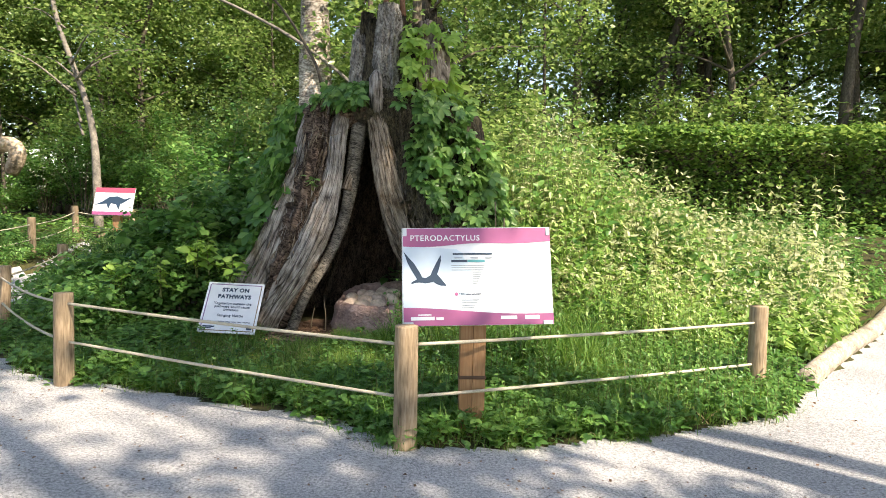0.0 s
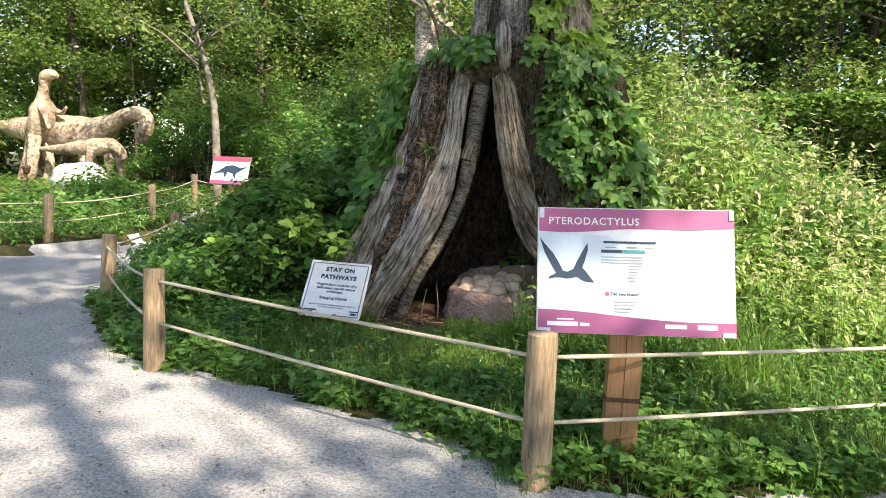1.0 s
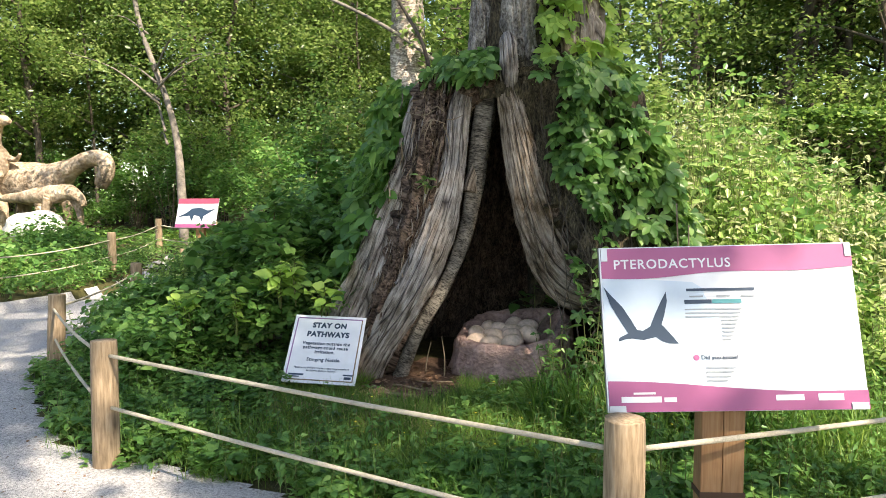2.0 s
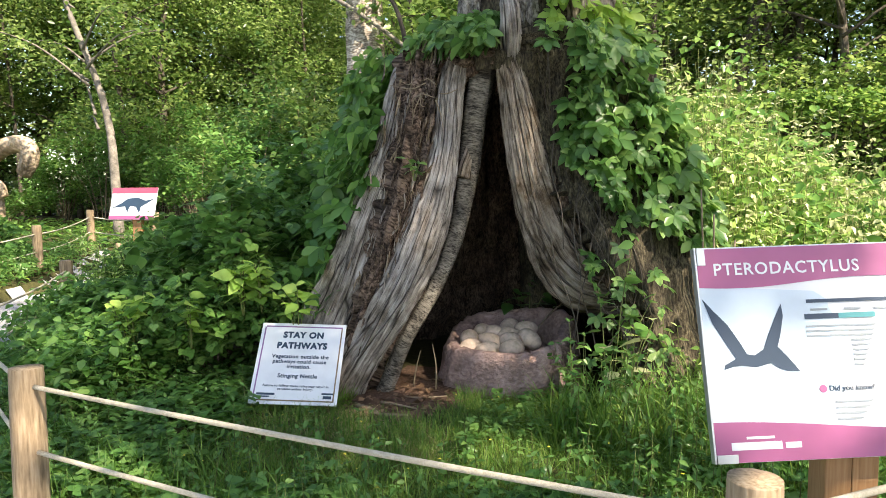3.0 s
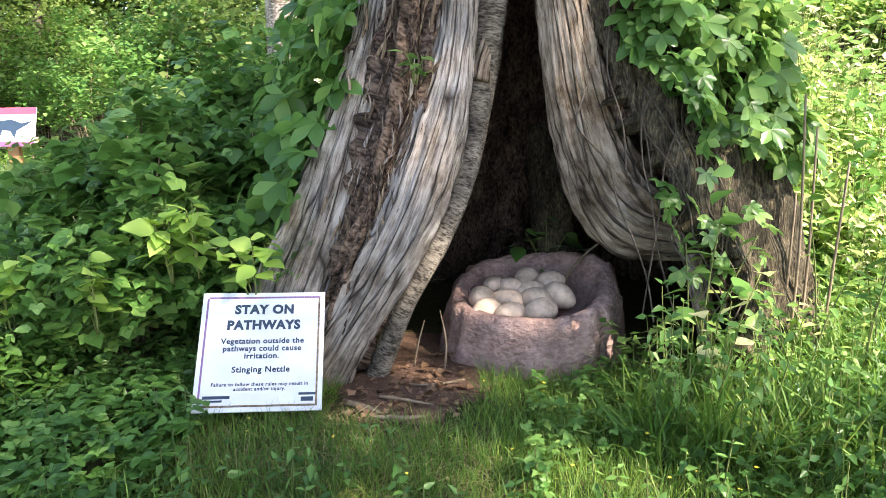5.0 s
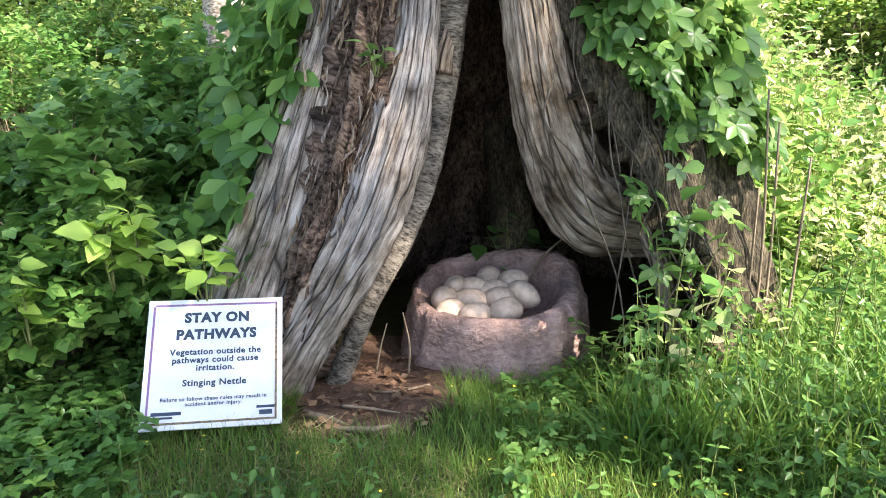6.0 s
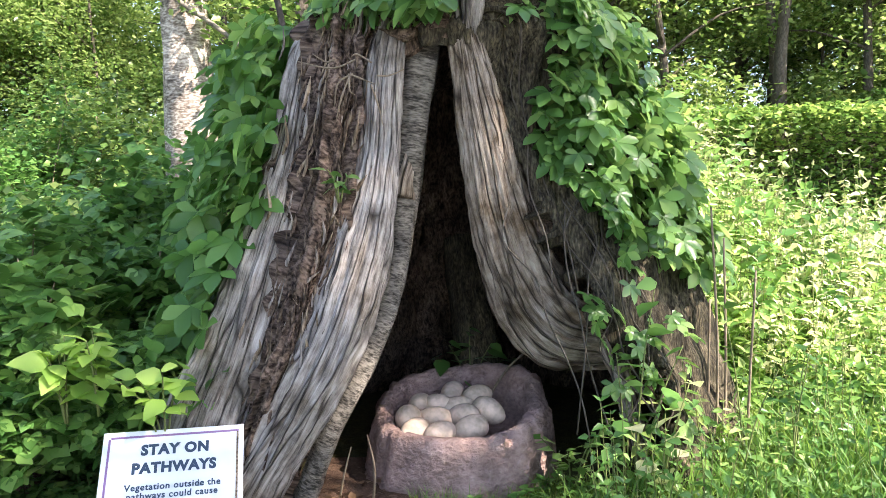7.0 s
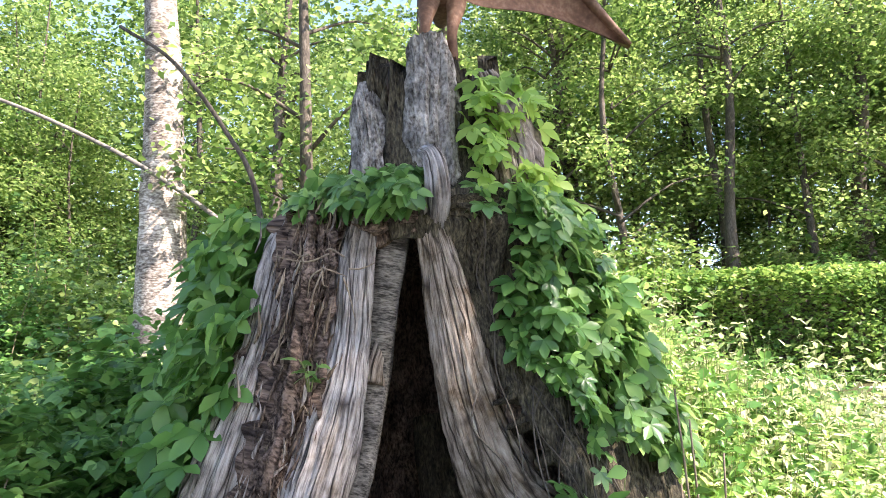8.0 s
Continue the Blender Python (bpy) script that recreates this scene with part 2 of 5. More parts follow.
LEAF_TREE = leafy("tree leaf", (0.03, 0.085, 0.015), (0.135, 0.225, 0.055), (0.37, 0.46, 0.16), 0.5, 0.3, patch=0.35)
LEAF_HEDGE = leafy("hedge leaf", (0.04, 0.1, 0.02), (0.12, 0.24, 0.045), (0.34, 0.44, 0.12), 0.4)
# bleached leaves, also used for sun glare on the tall weeds
LEAF_PALE = leafy("bleached and sun-tinted leaf", (0.3, 0.36, 0.14), (0.45, 0.48, 0.25), (0.6, 0.58, 0.36), 0.35)
LEAF_DEAD = leafy("dry brown leaf", (0.05, 0.03, 0.015), (0.15, 0.09, 0.05), (0.34, 0.22, 0.13), 0.15)
# dry blades by the path, and the sun patch coloured into the lawn
LEAF_STRAW_SUN = leafy("dry straw", (0.16, 0.13, 0.05), (0.32, 0.27, 0.12), (0.5, 0.44, 0.24), 0.25)
GRASS = leafy("grass blade", (0.04, 0.11, 0.016), (0.09, 0.2, 0.03), (0.24, 0.33, 0.07), 0.4, patch=2.0)
STEM = solid("green stem", [(0.3, (0.1, 0.14, 0.04)), (0.7, (0.22, 0.25, 0.09))], (20, 20, 4), 0.7, 0.2)
TWIG = solid("dry twig", [(0.3, (0.12, 0.09, 0.06)), (0.7, (0.34, 0.28, 0.2))], (30, 30, 10), 0.9, 0.4)


# ---- builders ----
def catmull(pts, steps):
    """A smooth line of rows through the given rows."""
    p = np.array(pts, float)
    p = np.vstack([2 * p[0] - p[1], p, 2 * p[-1] - p[-2]])
    out = []
    segs = len(p) - 3
    for k in range(steps + 1):
        u = k / steps * segs
        i = min(int(u), segs - 1)
        f = u - i
        a, b, c, d = p[i:i + 4]
        out.append(0.5 * (2 * b + (c - a) * f + (2 * a - 5 * b + 4 * c - d) * f * f + (3 * b - a - 3 * c + d) * f ** 3))
    return np.array(out)


def link_mesh(name, verts, faces, material, parent=None, label="", smooth=True):
    me = bpy.data.meshes.new(name)
    me.from_pydata([tuple(map(float, v)) for v in verts], [], faces)
    me.materials.append(material)
    if smooth:
        me.polygons.foreach_set("use_smooth", [True] * len(me.polygons))
    me.update()
    ob = new(name, me)
    ob.parent = parent
    return tagged(ob, label)


def part(name, bm, material, parent=None, label="", smooth=False):
    me = bpy.data.meshes.new(name)
    bm.to_mesh(me)
    bm.free()
    me.materials.append(material)
    if smooth:
        me.polygons.foreach_set("use_smooth", [True] * len(me.polygons))
    ob = new(name, me)
    ob.parent = parent
    return tagged(ob, label)


def thing(name, label, category, group="", kind="", at=(0, 0, 0)):
    ob = new(name)
    ob.location = at
    ob.empty_display_size = 0.1
    return tagged(ob, label, category, group, kind)


def box_bm(size, centre=(0, 0, 0), bevel=0.004):
    bm = bmesh.new()
    bmesh.ops.create_cube(bm, size=1)
    bmesh.ops.scale(bm, vec=size, verts=bm.verts)
    bmesh.ops.translate(bm, vec=centre, verts=bm.verts)
    if bevel:
        bmesh.ops.bevel(bm, geom=bm.edges[:], offset=bevel, segments=2, affect="EDGES", profile=0.5)
    return bm


def tube(rows, sides=8, steps=None, wobble=0.0, flat=1.0, seed=0.0, ribs=0.0, rib_count=9.0, caps=True, crack=0.0):
    """Verts and faces of a limb along rows of (x, y, z, radius), with wobble and ribs that run along it."""
    r = catmull(rows, steps or 6 * (len(rows) - 1))
    c, rad = r[:, :3], np.maximum(r[:, 3], 0.0005)
    tan = np.gradient(c, axis=0)
    tan /= np.linalg.norm(tan, axis=1)[:, None] + 1e-9
    run = np.concatenate([[0], np.cumsum(np.linalg.norm(np.diff(c, axis=0), axis=1))])
    verts, faces = [], []
    ref = np.array([0.0, 1.0, 0.0]) if abs(tan[0][1]) < 0.9 else np.array([1.0, 0, 0])
    for i in range(len(c)):
        u = np.cross(tan[i], ref)
        u /= np.linalg.norm(u) + 1e-9
        v = np.cross(u, tan[i])
        for k in range(sides):
            a = 2 * math.pi * k / sides
            q = rad[i]
            if wobble:
                q *= 1 + wobble * noise.noise((math.cos(a) * 1.5 + seed, math.sin(a) * 1.5, run[i] * 1.6 + seed))
            if ribs:
                q *= 1 + ribs * noise.noise((math.cos(a) * rib_count * 0.4 + seed, math.sin(a) * rib_count * 0.4, run[i] * 0.9 + seed)) \
                    + 0.45 * ribs * noise.noise((math.cos(a) * rib_count + seed, math.sin(a) * rib_count, run[i] * 1.6 + seed)) \
                    + 0.25 * ribs * noise.noise((math.cos(a) * rib_count * 2.4 + seed, math.sin(a) * rib_count * 2.4, run[i] * 4.0 + seed))
            if crack:
                g = noise.noise((math.cos(a) * rib_count * 0.55 + seed * 3, math.sin(a) * rib_count * 0.55, run[i] * 0.7 + seed))
                g2 = noise.noise((math.cos(a) * rib_count * 1.3 + seed * 2, math.sin(a) * rib_count * 1.3, run[i] * 1.2 + seed))
                q *= 1 - crack * (math.exp(-(g / 0.05) ** 2) + 0.6 * math.exp(-(g2 / 0.07) ** 2)) + 0.5 * crack * noise.noise(tuple(c[i] * np.array((20, 20, 12)) + np.array((a * 5, 0, 0))))
            verts.append(c[i] + q * (math.cos(a) * u + flat * math.sin(a) * v))
    for i in range(len(c) - 1):
        for k in range(sides):
            j = (k + 1) % sides
            faces.append((i * sides + k, i * sides + j, (i + 1) * sides + j, (i + 1) * sides + k))
    if caps:
        faces.append(tuple(range(sides))[::-1])
        faces.append(tuple(range((len(c) - 1) * sides, len(c) * sides)))
    return verts, faces


def join(pieces):
    verts, faces = [], []
    for v, f in pieces:
        o = len(verts)
        verts.extend(v)
        faces.extend(tuple(i + o for i in q) for q in f)
    return verts, faces


# leaf shapes: blade along +y, face up
KITE = (np.array([(0, 0, 0), (0.34, 0.42, 0.07), (0, 1, -0.03), (-0.34, 0.42, 0.07)]), [(0, 1, 2), (0, 2, 3)])
OVATE = (np.array([(0, 0, 0), (0.3, 0.2, 0.06), (0.36, 0.45, 0.05), (0.17, 0.78, -0.02), (0, 1, -0.12),
                   (-0.17, 0.78, -0.02), (-0.36, 0.45, 0.05), (-0.3, 0.2, 0.06), (0, 0.45, 0.0)]),
         [(0, 1, 2, 8), (8, 2, 3, 4), (8, 4, 5, 6), (0, 8, 6, 7)])
LIGHT_OVATE = (np.array([(0, 0, 0), (0.32, 0.28, 0.07), (0.24, 0.68, 0.02), (0, 1, -0.12), (-0.24, 0.68, 0.02), (-0.32, 0.28, 0.07)]), [(0, 1, 2, 3), (0, 3, 4, 5)])
BLADE = (np.array([(-0.014, 0, 0), (0.014, 0, 0), (0.012, 0.4, 0.03), (-0.012, 0.4, 0.03), (0.007, 0.75, -0.06), (-0.007, 0.75, -0.06), (0, 1, -0.22)]),
         [(0, 1, 2, 3), (3, 2, 4, 5), (5, 4, 6)])


def palmate(angles, lengths, shape=OVATE, width=1.0):
    v, f = [], []
    for a, s in zip(angles, lengths):
        o = len(v)
        c, d = math.cos(radians(a)), math.sin(radians(a))
        for x, y, z in shape[0]:
            x, y = x * s * width, y * s
            v.append((x * c - y * d, x * d + y * c, z * s))
        f += [tuple(i + o for i in q) for q in shape[1]]
    return np.array(v), f


LEAFLET = (np.array([(0, 0, 0), (0.13, 0.25, 0.05), (0.28, 0.58, 0.05), (0.17, 0.85, -0.02), (0, 1, -0.12),
                     (-0.17, 0.85, -0.02), (-0.28, 0.58, 0.05), (-0.13, 0.25, 0.05), (0, 0.5, 0.0)]), OVATE[1])
CREEPER = palmate((-105, -52, 0, 52, 105), (0.66, 0.92, 1.0, 0.92, 0.66), LEAFLET, 0.95)
TRIO = palmate((-75, 0, 75), (0.75, 1.0, 0.75), LIGHT_OVATE, 1.2)
LOBED = palmate((-60, 0, 60), (0.75, 1.0, 0.75), OVATE, 1.25)
NETTLE = (np.array([(0, 0, 0), (0.26, 0.26, 0.06), (0.15, 0.66, 0.0), (0, 1, -0.12), (-0.15, 0.66, 0.0), (-0.26, 0.26, 0.06)]), LIGHT_OVATE[1])


def turns(yaw, pitch, roll):
    """Rotation matrices that tip a blade up by pitch, roll it on its rib and turn it by yaw."""
    n = len(yaw)
    cy, sy, cp, sp, cr, sr = np.cos(yaw), np.sin(yaw), np.cos(pitch), np.sin(pitch), np.cos(roll), np.sin(roll)
    o, i = np.zeros(n), np.ones(n)
    rz = np.stack([cy, -sy, o, sy, cy, o, o, o, i], 1).reshape(n, 3, 3)
    rx = np.stack([i, o, o, o, cp, -sp, o, sp, cp], 1).reshape(n, 3, 3)
    ry = np.stack([cr, o, sr, o, i, o, -sr, o, cr], 1).reshape(n, 3, 3)
    return rz @ rx @ ry


def field(name, shape, pos, size, rot, material, parent=None, label=""):
    """Many leaves as one mesh."""
    tv, tf = shape
    n, k = len(pos), len(tv)
    v = np.einsum("nij,kj->nki", rot, tv) * np.asarray(size).reshape(-1, 1, 1) + np.asarray(pos)[:, None, :]
    lens = np.array([len(f) for f in tf])
    flat = np.concatenate([np.array(f) for f in tf])
    loops = (flat[None, :] + (np.arange(n) * k)[:, None]).ravel()
    me = bpy.data.meshes.new(name)
    me.vertices.add(n * k)
    me.vertices.foreach_set("co", v.ravel().astype(np.float32))
    me.loops.add(len(loops))
    me.loops.foreach_set("vertex_index", loops.astype(np.int32))
    me.polygons.add(n * len(tf))
    starts = np.concatenate([[0], np.cumsum(np.tile(lens, n))[:-1]])
    me.polygons.foreach_set("loop_start", starts.astype(np.int32))
    me.materials.append(material)
    me.polygons.foreach_set("use_smooth", [True] * len(me.polygons))
    me.update(calc_edges=True)
    ob = new(name, me)
    ob.parent = parent
    return tagged(ob, label)


rng = np.random.default_rng(7)


def free_turns(n, droop=(-0.7, 0.5), roll=0.6):
    return turns(rng.uniform(0, 2 * math.pi, n), rng.uniform(*droop, n), rng.normal(0, roll, n))


def clumps(centres, radii, per, squash=0.8):
    """Points scattered in clumps, thinner towards each middle."""
    c = np.repeat(np.asarray(centres, float), per, axis=0)
    r = np.repeat(np.asarray(radii, float), per)
    d = rng.normal(size=(len(c), 3))
    d /= np.linalg.norm(d, axis=1)[:, None]
    d *= (rng.uniform(0.1, 1, len(c)) ** 0.5 * r)[:, None]
    d[:, 2] *= squash
    return c + d


def smooth(a, b, x):
    t = np.clip((np.asarray(x, float) - a) / (b - a), 0, 1)
    return t * t * (3 - 2 * t)


# ---- ground plan ----
BED = [(3.66, 6.0), (3.3, 5.1), (2.5, 4.5), (1.5, 3.95), (0.9, 3.72), (0.2, 4.1), (-1.0, 4.38), (-2.2, 4.32), (-4.1, 5.6), (-5.5, 8.0), (-6.4, 10.4), (-7.2, 12.6)]
ROUTE = BED + [(-8.8, 12.6), (-7.5, 9.6), (-7.5, 7.5), (-9.2, 5.4), (-14, 2.5), (-14, -5), (6.6, -5), (6.6, 5), (8.2, 9), (10, 13), (9, 15.2), (4, 15.0), (4, 13.6), (7.4, 13.6), (5.6, 9.8)]


def inside(poly, x, y):
    hit = np.zeros(np.shape(x), bool)
    for (x0, y0), (x1, y1) in zip(poly, poly[1:] + poly[:1]):
        cross = ((y0 > y) != (y1 > y)) & (x < (x1 - x0) * (y - y0) / (y1 - y0 + 1e-12) + x0)
        hit ^= cross
    return hit


def bed_distance(x, y):
    """Distance to the bed's front edge."""
    best = np.full(np.shape(x), 1e9)
    for (x0, y0), (x1, y1) in zip(BED[:-1], BED[1:]):
        dx, dy = x1 - x0, y1 - y0
        t = np.clip(((x - x0) * dx + (y - y0) * dy) / (dx * dx + dy * dy), 0, 1)
        best = np.minimum(best, np.hypot(x - x0 - t * dx, y - y0 - t * dy))
    return best


def ground_z(x, y):
    x, y = np.asarray(x, float), np.asarray(y, float)
    rise = (0.3 + 0.4 * smooth(0, 4, x)) * smooth(8.5, 14, y)
    bed = np.where(inside(ROUTE, x, y), 0, 0.14 * smooth(0.0, 1.3, bed_distance(x, y)))
    lump = 0.015 * np.sin(x * 2.1 + 0.7) * np.sin(y * 1.7)
    return rise + bed + lump


def grid_sheet(name, xs, ys, lift, material, keep=None, label="", kind="structure", category="ground"):
    gx, gy = np.meshgrid(xs, ys)
    z = ground_z(gx, gy) + lift
    nx = len(xs)
    verts = np.stack([gx, gy, z], 2).reshape(-1, 3)
    cx, cy = (xs[:-1] + xs[1:]) / 2, (ys[:-1] + ys[1:]) / 2
    mx, my = np.meshgrid(cx, cy)
    ok = np.ones(mx.shape, bool) if keep is None else keep(mx, my)
    iy, ix = np.nonzero(ok)
    a = iy * nx + ix
    faces = np.stack([a, a + 1, a + nx + 1, a + nx], 1)
    used, inv = np.unique(faces, return_inverse=True)
    ob = link_mesh(name, verts[used], [tuple(map(int, q)) for q in inv.reshape(-1, 4)], material)
    return tagged(ob, label, category, kind=kind)


near = np.arange(-10, 12, 0.2)
far_out = np.array([-400, -200, -100, -60, -40, -30, -24, -19, -15, -12])
xs = np.concatenate([far_out, near, [13, 15, 19, 24, 30, 40, 60, 100, 200, 400]])
ys = np.concatenate([far_out, np.arange(-10, 17, 0.2), [18, 20, 24, 30, 40, 60, 100, 200, 400]])
grid_sheet("ground", xs, ys, 0.0, SOIL, label="dark leaf-strewn soil under the plants", category="ground")


def on_route(x, y):
    wob = 0.05 * np.sin(x * 3.1 + y * 2.3) + 0.02 * np.sin(x * 13 - y * 11)
    return inside(ROUTE, x + wob, y + wob)


grid_sheet("footpath", np.concatenate([np.arange(-14, -5, 0.12), np.arange(-5, 5, 0.045), np.arange(5, 11, 0.12)]), np.concatenate([np.arange(-5, 3, 0.12), np.arange(3, 6.2, 0.045), np.arange(6.2, 15.4, 0.12)]), 0.012, GRAVEL, on_route, "pale grey packed gravel footpath", category="path")


# ---- hollow stump ----
STUMP = (-0.1, 6.92)
PROFILE = np.array([(-0.1, 1.62), (0.1, 1.52), (0.5, 1.33), (1.0, 1.17), (1.5, 0.99), (2.0, 0.85), (2.28, 0.8), (2.38, 0.68), (2.6, 0.5), (3.0, 0.44), (3.4, 0.41)])


def stump_radius(a, z):
    """Flared outline with broad ribs that widen towards the roots."""
    r = np.interp(z, PROFILE[:, 0], PROFILE[:, 1])
    flare = np.clip(1.6 - z, 0, 1.6) / 1.6
    ca, sa = math.cos(a), math.sin(a)
    big = noise.noise((ca * 2.2, sa * 2.2, z * 0.25))
    rib = noise.noise((ca * 6.5 + 5, sa * 6.5, z * 0.5))
    fine = noise.noise((ca * 22, sa * 22, z * 1.6 + 3)) - 1.2 * math.exp(-(noise.noise((ca * 13, sa * 13, z * 0.9)) / 0.07) ** 2)
    lump = noise.noise((ca * 9, sa * 9, z * 7))
    return r * (1 + (0.05 + 0.13 * flare) * big + 0.085 * rib + 0.03 * fine + 0.03 * lump)


def shell_radius(a, z):
    """The stump's outline, pressed in behind the front slabs."""
    d = math.degrees(a) % 360
    return stump_radius(a, z) - (0.16 + 0.1 * float(smooth(265, 290, d))) * math.exp(-((d - 268) / 50) ** 4) * float(smooth(2.45, 1.95, z))


def gap_sides(z):
    """Left and right side of the opening at a height."""
    left = np.interp(z, [0.0, 0.5, 0.8, 1.3, 1.9, 2.2], [-1.2, -1.05, -0.85, -0.66, -0.56, -0.44])
    right = np.interp(z, [0.0, 0.55, 0.74, 0.78, 1.1, 1.6, 2.0, 2.2], [0.7, 0.72, 0.74, 0.6, 0.4, 0.14, -0.04, -0.1])
    return left, right


def build_stump():
    stump = thing("hollow_stump", "huge hollow weathered grey-brown cedar stump with a tall dark opening", "tree stump", at=(0, 0, 0))
    na, heights = 300, np.concatenate([np.linspace(-0.1, 2.2, 90), np.linspace(2.22, 2.62, 22), np.linspace(2.66, 3.2, 22)])
    verts, faces = [], []
    for z in heights:
        for k in range(na):
            a = 2 * math.pi * k / na
            r = shell_radius(a, z)
            top = 0.0
            if z > 2.9:
                top = (0.4 * noise.noise((math.cos(a) * 4, math.sin(a) * 4, 2.0)) + 0.3 * noise.noise((math.cos(a) * 14, math.sin(a) * 14, 5.0)) - 0.06) * (z - 2.9) / 0.35
            verts.append((STUMP[0] + r * math.cos(a), STUMP[1] + r * math.sin(a), z + top))
    for i in range(len(heights) - 1):
        for k in range(na):
            j = (k + 1) % na
            q = (i * na + k, i * na + j, (i + 1) * na + j, (i + 1) * na + k)
            mid = np.mean([verts[p] for p in q], axis=0)
            lo, hi = gap_sides(mid[2])
            if mid[1] < STUMP[1] - 0.1 and mid[2] < 2.2 and lo < mid[0] < hi:
                continue
            faces.append(q)
    shell = link_mesh("shell", verts, faces, DARK_BARK, stump, "dark bark wall of the stump, mossy")
    thick = shell.modifiers.new("wall", "SOLIDIFY")
    thick.thickness, thick.offset, thick.material_offset = 0.12, -1.0, 1
    shell.data.materials.append(BROWN_WOOD)
    # cap added inside the neck blocks light and keeps the hollow dark
    cap, rim = [(STUMP[0], STUMP[1], 2.62)], []
    for k in range(40):
        a = 2 * math.pi * k / 40
        cap.append((STUMP[0] + 0.5 * math.cos(a), STUMP[1] + 0.5 * math.sin(a), 2.6))
        rim.append((0, 1 + k, 1 + (k + 1) % 40))
    link_mesh("light_cap", cap, rim, BROWN_WOOD, stump, "brown cap added to keep light out of the hollow")

    def slab(name, rows, material, label, flat=0.5, ribs=0.28, count=10, seed=0.0, steps=150, sides=130, crack=0.13):
        ob = link_mesh(name, *tube(rows, sides, steps, 0.1, flat, seed, ribs, count, True, crack), material, stump, label)
        line = catmull(rows, steps)
        run = np.concatenate([[0], np.cumsum(np.linalg.norm(np.diff(line[:, :3], axis=0), axis=1))]) + seed
        mean, turn = float(np.mean(line[:, 3])), np.arange(sides) * 2 * math.pi / sides
        g = np.stack([np.tile(mean * np.cos(turn), len(run)), np.tile(mean * np.sin(turn), len(run)), np.repeat(run, sides)], 1)
        ob.data.attributes.new("grain", "FLOAT_VECTOR", "POINT").data.foreach_set("vector", g.ravel().astype(np.float32))

    slab("slab", [(-0.8, 6.38, 2.38, 0.03), (-0.82, 6.36, 2.3, 0.07), (-0.87, 6.33, 2.1, 0.09), (-0.94, 6.24, 1.67, 0.1), (-1.04, 6.15, 1.31, 0.125), (-1.16, 6.08, 0.92, 0.155), (-1.32, 6.03, 0.5, 0.2), (-1.42, 6.0, 0.02, 0.21)],
         GREY_GRAIN, "silver-grey weathered outer wood", 0.6, 0.22, 9, 1.3)
    slab("rotten_wood", [(-0.67, 6.34, 2.42, 0.04), (-0.68, 6.3, 2.3, 0.14), (-0.70, 6.27, 1.92, 0.16), (-0.78, 6.2, 1.42, 0.17), (-0.92, 6.08, 0.95, 0.18), (-1.06, 6.05, 0.6, 0.18), (-1.25, 6.05, 0.1, 0.18)],
         BROWN_GRAIN, "crumbling brown rotten wood", 0.6, 1.0, 9, 4.1, crack=0.5)
    slab("slab", [(-0.46, 6.28, 2.4, 0.02), (-0.47, 6.24, 2.28, 0.07), (-0.50, 6.2, 2.08, 0.085), (-0.54, 6.17, 1.66, 0.09), (-0.62, 6.1, 1.30, 0.125), (-0.735, 6.01, 0.96, 0.13), (-0.89, 5.97, 0.66, 0.13), (-1.06, 5.95, 0.4, 0.125), (-1.25, 5.95, 0.05, 0.13)],
         GREY_GRAIN, "pale grey split slab with long grain", 0.6, 0.25, 10, 7.7)
    slab("bark_stem", [(-0.3, 6.36, 2.36, 0.02), (-0.31, 6.34, 2.28, 0.07), (-0.34, 6.34, 2.11, 0.08), (-0.38, 6.35, 1.88, 0.075), (-0.42, 6.34, 1.59, 0.07), (-0.46, 6.3, 1.32, 0.06), (-0.515, 6.22, 1.06, 0.055), (-0.62, 6.14, 0.80, 0.05), (-0.79, 6.1, 0.5, 0.05), (-0.95, 6.08, 0.1, 0.06)],
         STEM_GRAIN, "thin grey bark-covered stem", 1.0, 0.15, 5, 2.2, 60, 20)
    slab("broken_stub", [(-0.40, 6.34, 1.72, 0.055), (-0.43, 6.31, 1.62, 0.055), (-0.445, 6.28, 1.53, 0.06)], TAN_GRAIN, "broken pale branch stub", 1.0, 0.2, 5, 9.0, 10, 16)
    slab("slab", [(-0.16, 6.27, 2.36, 0.04), (-0.15, 6.24, 2.28, 0.075), (-0.13, 6.24, 2.18, 0.085), (-0.055, 6.28, 1.78, 0.13), (0.03, 6.36, 1.39, 0.155), (0.15, 6.44, 1.06, 0.185), (0.3, 6.49, 0.88, 0.19), (0.52, 6.54, 0.79, 0.14), (0.72, 6.56, 0.7, 0.07)],
         TAN_GRAIN, "tan-grey split slab curving into a root", 0.6, 0.25, 10, 5.5)
    slab("root", [(0.5, 6.6, 0.9, 0.06), (0.58, 6.45, 0.7, 0.05), (0.64, 6.35, 0.42, 0.045), (0.7, 6.25, 0.05, 0.05)], TAN_GRAIN, "gnarled pale root", 0.9, 0.4, 7, 3.3, 30, 20)
    slab("root", [(0.72, 6.75, 1.15, 0.1), (0.86, 6.6, 0.75, 0.13), (1.05, 6.45, 0.35, 0.13), (1.2, 6.35, 0.0, 0.12)], DARK_BARK, "dark mossy root", 0.8, 0.4, 8, 6.1, 40, 28)
    slab("inner_root", [(-0.15, 7.3, 1.3, 0.09), (-0.1, 7.2, 0.8, 0.1), (-0.05, 7.1, 0.4, 0.12), (0.0, 7.05, 0.1, 0.14)], DARK_BARK, "dark root inside the hollow", 1.0, 0.5, 8, 8.1, 40, 28)
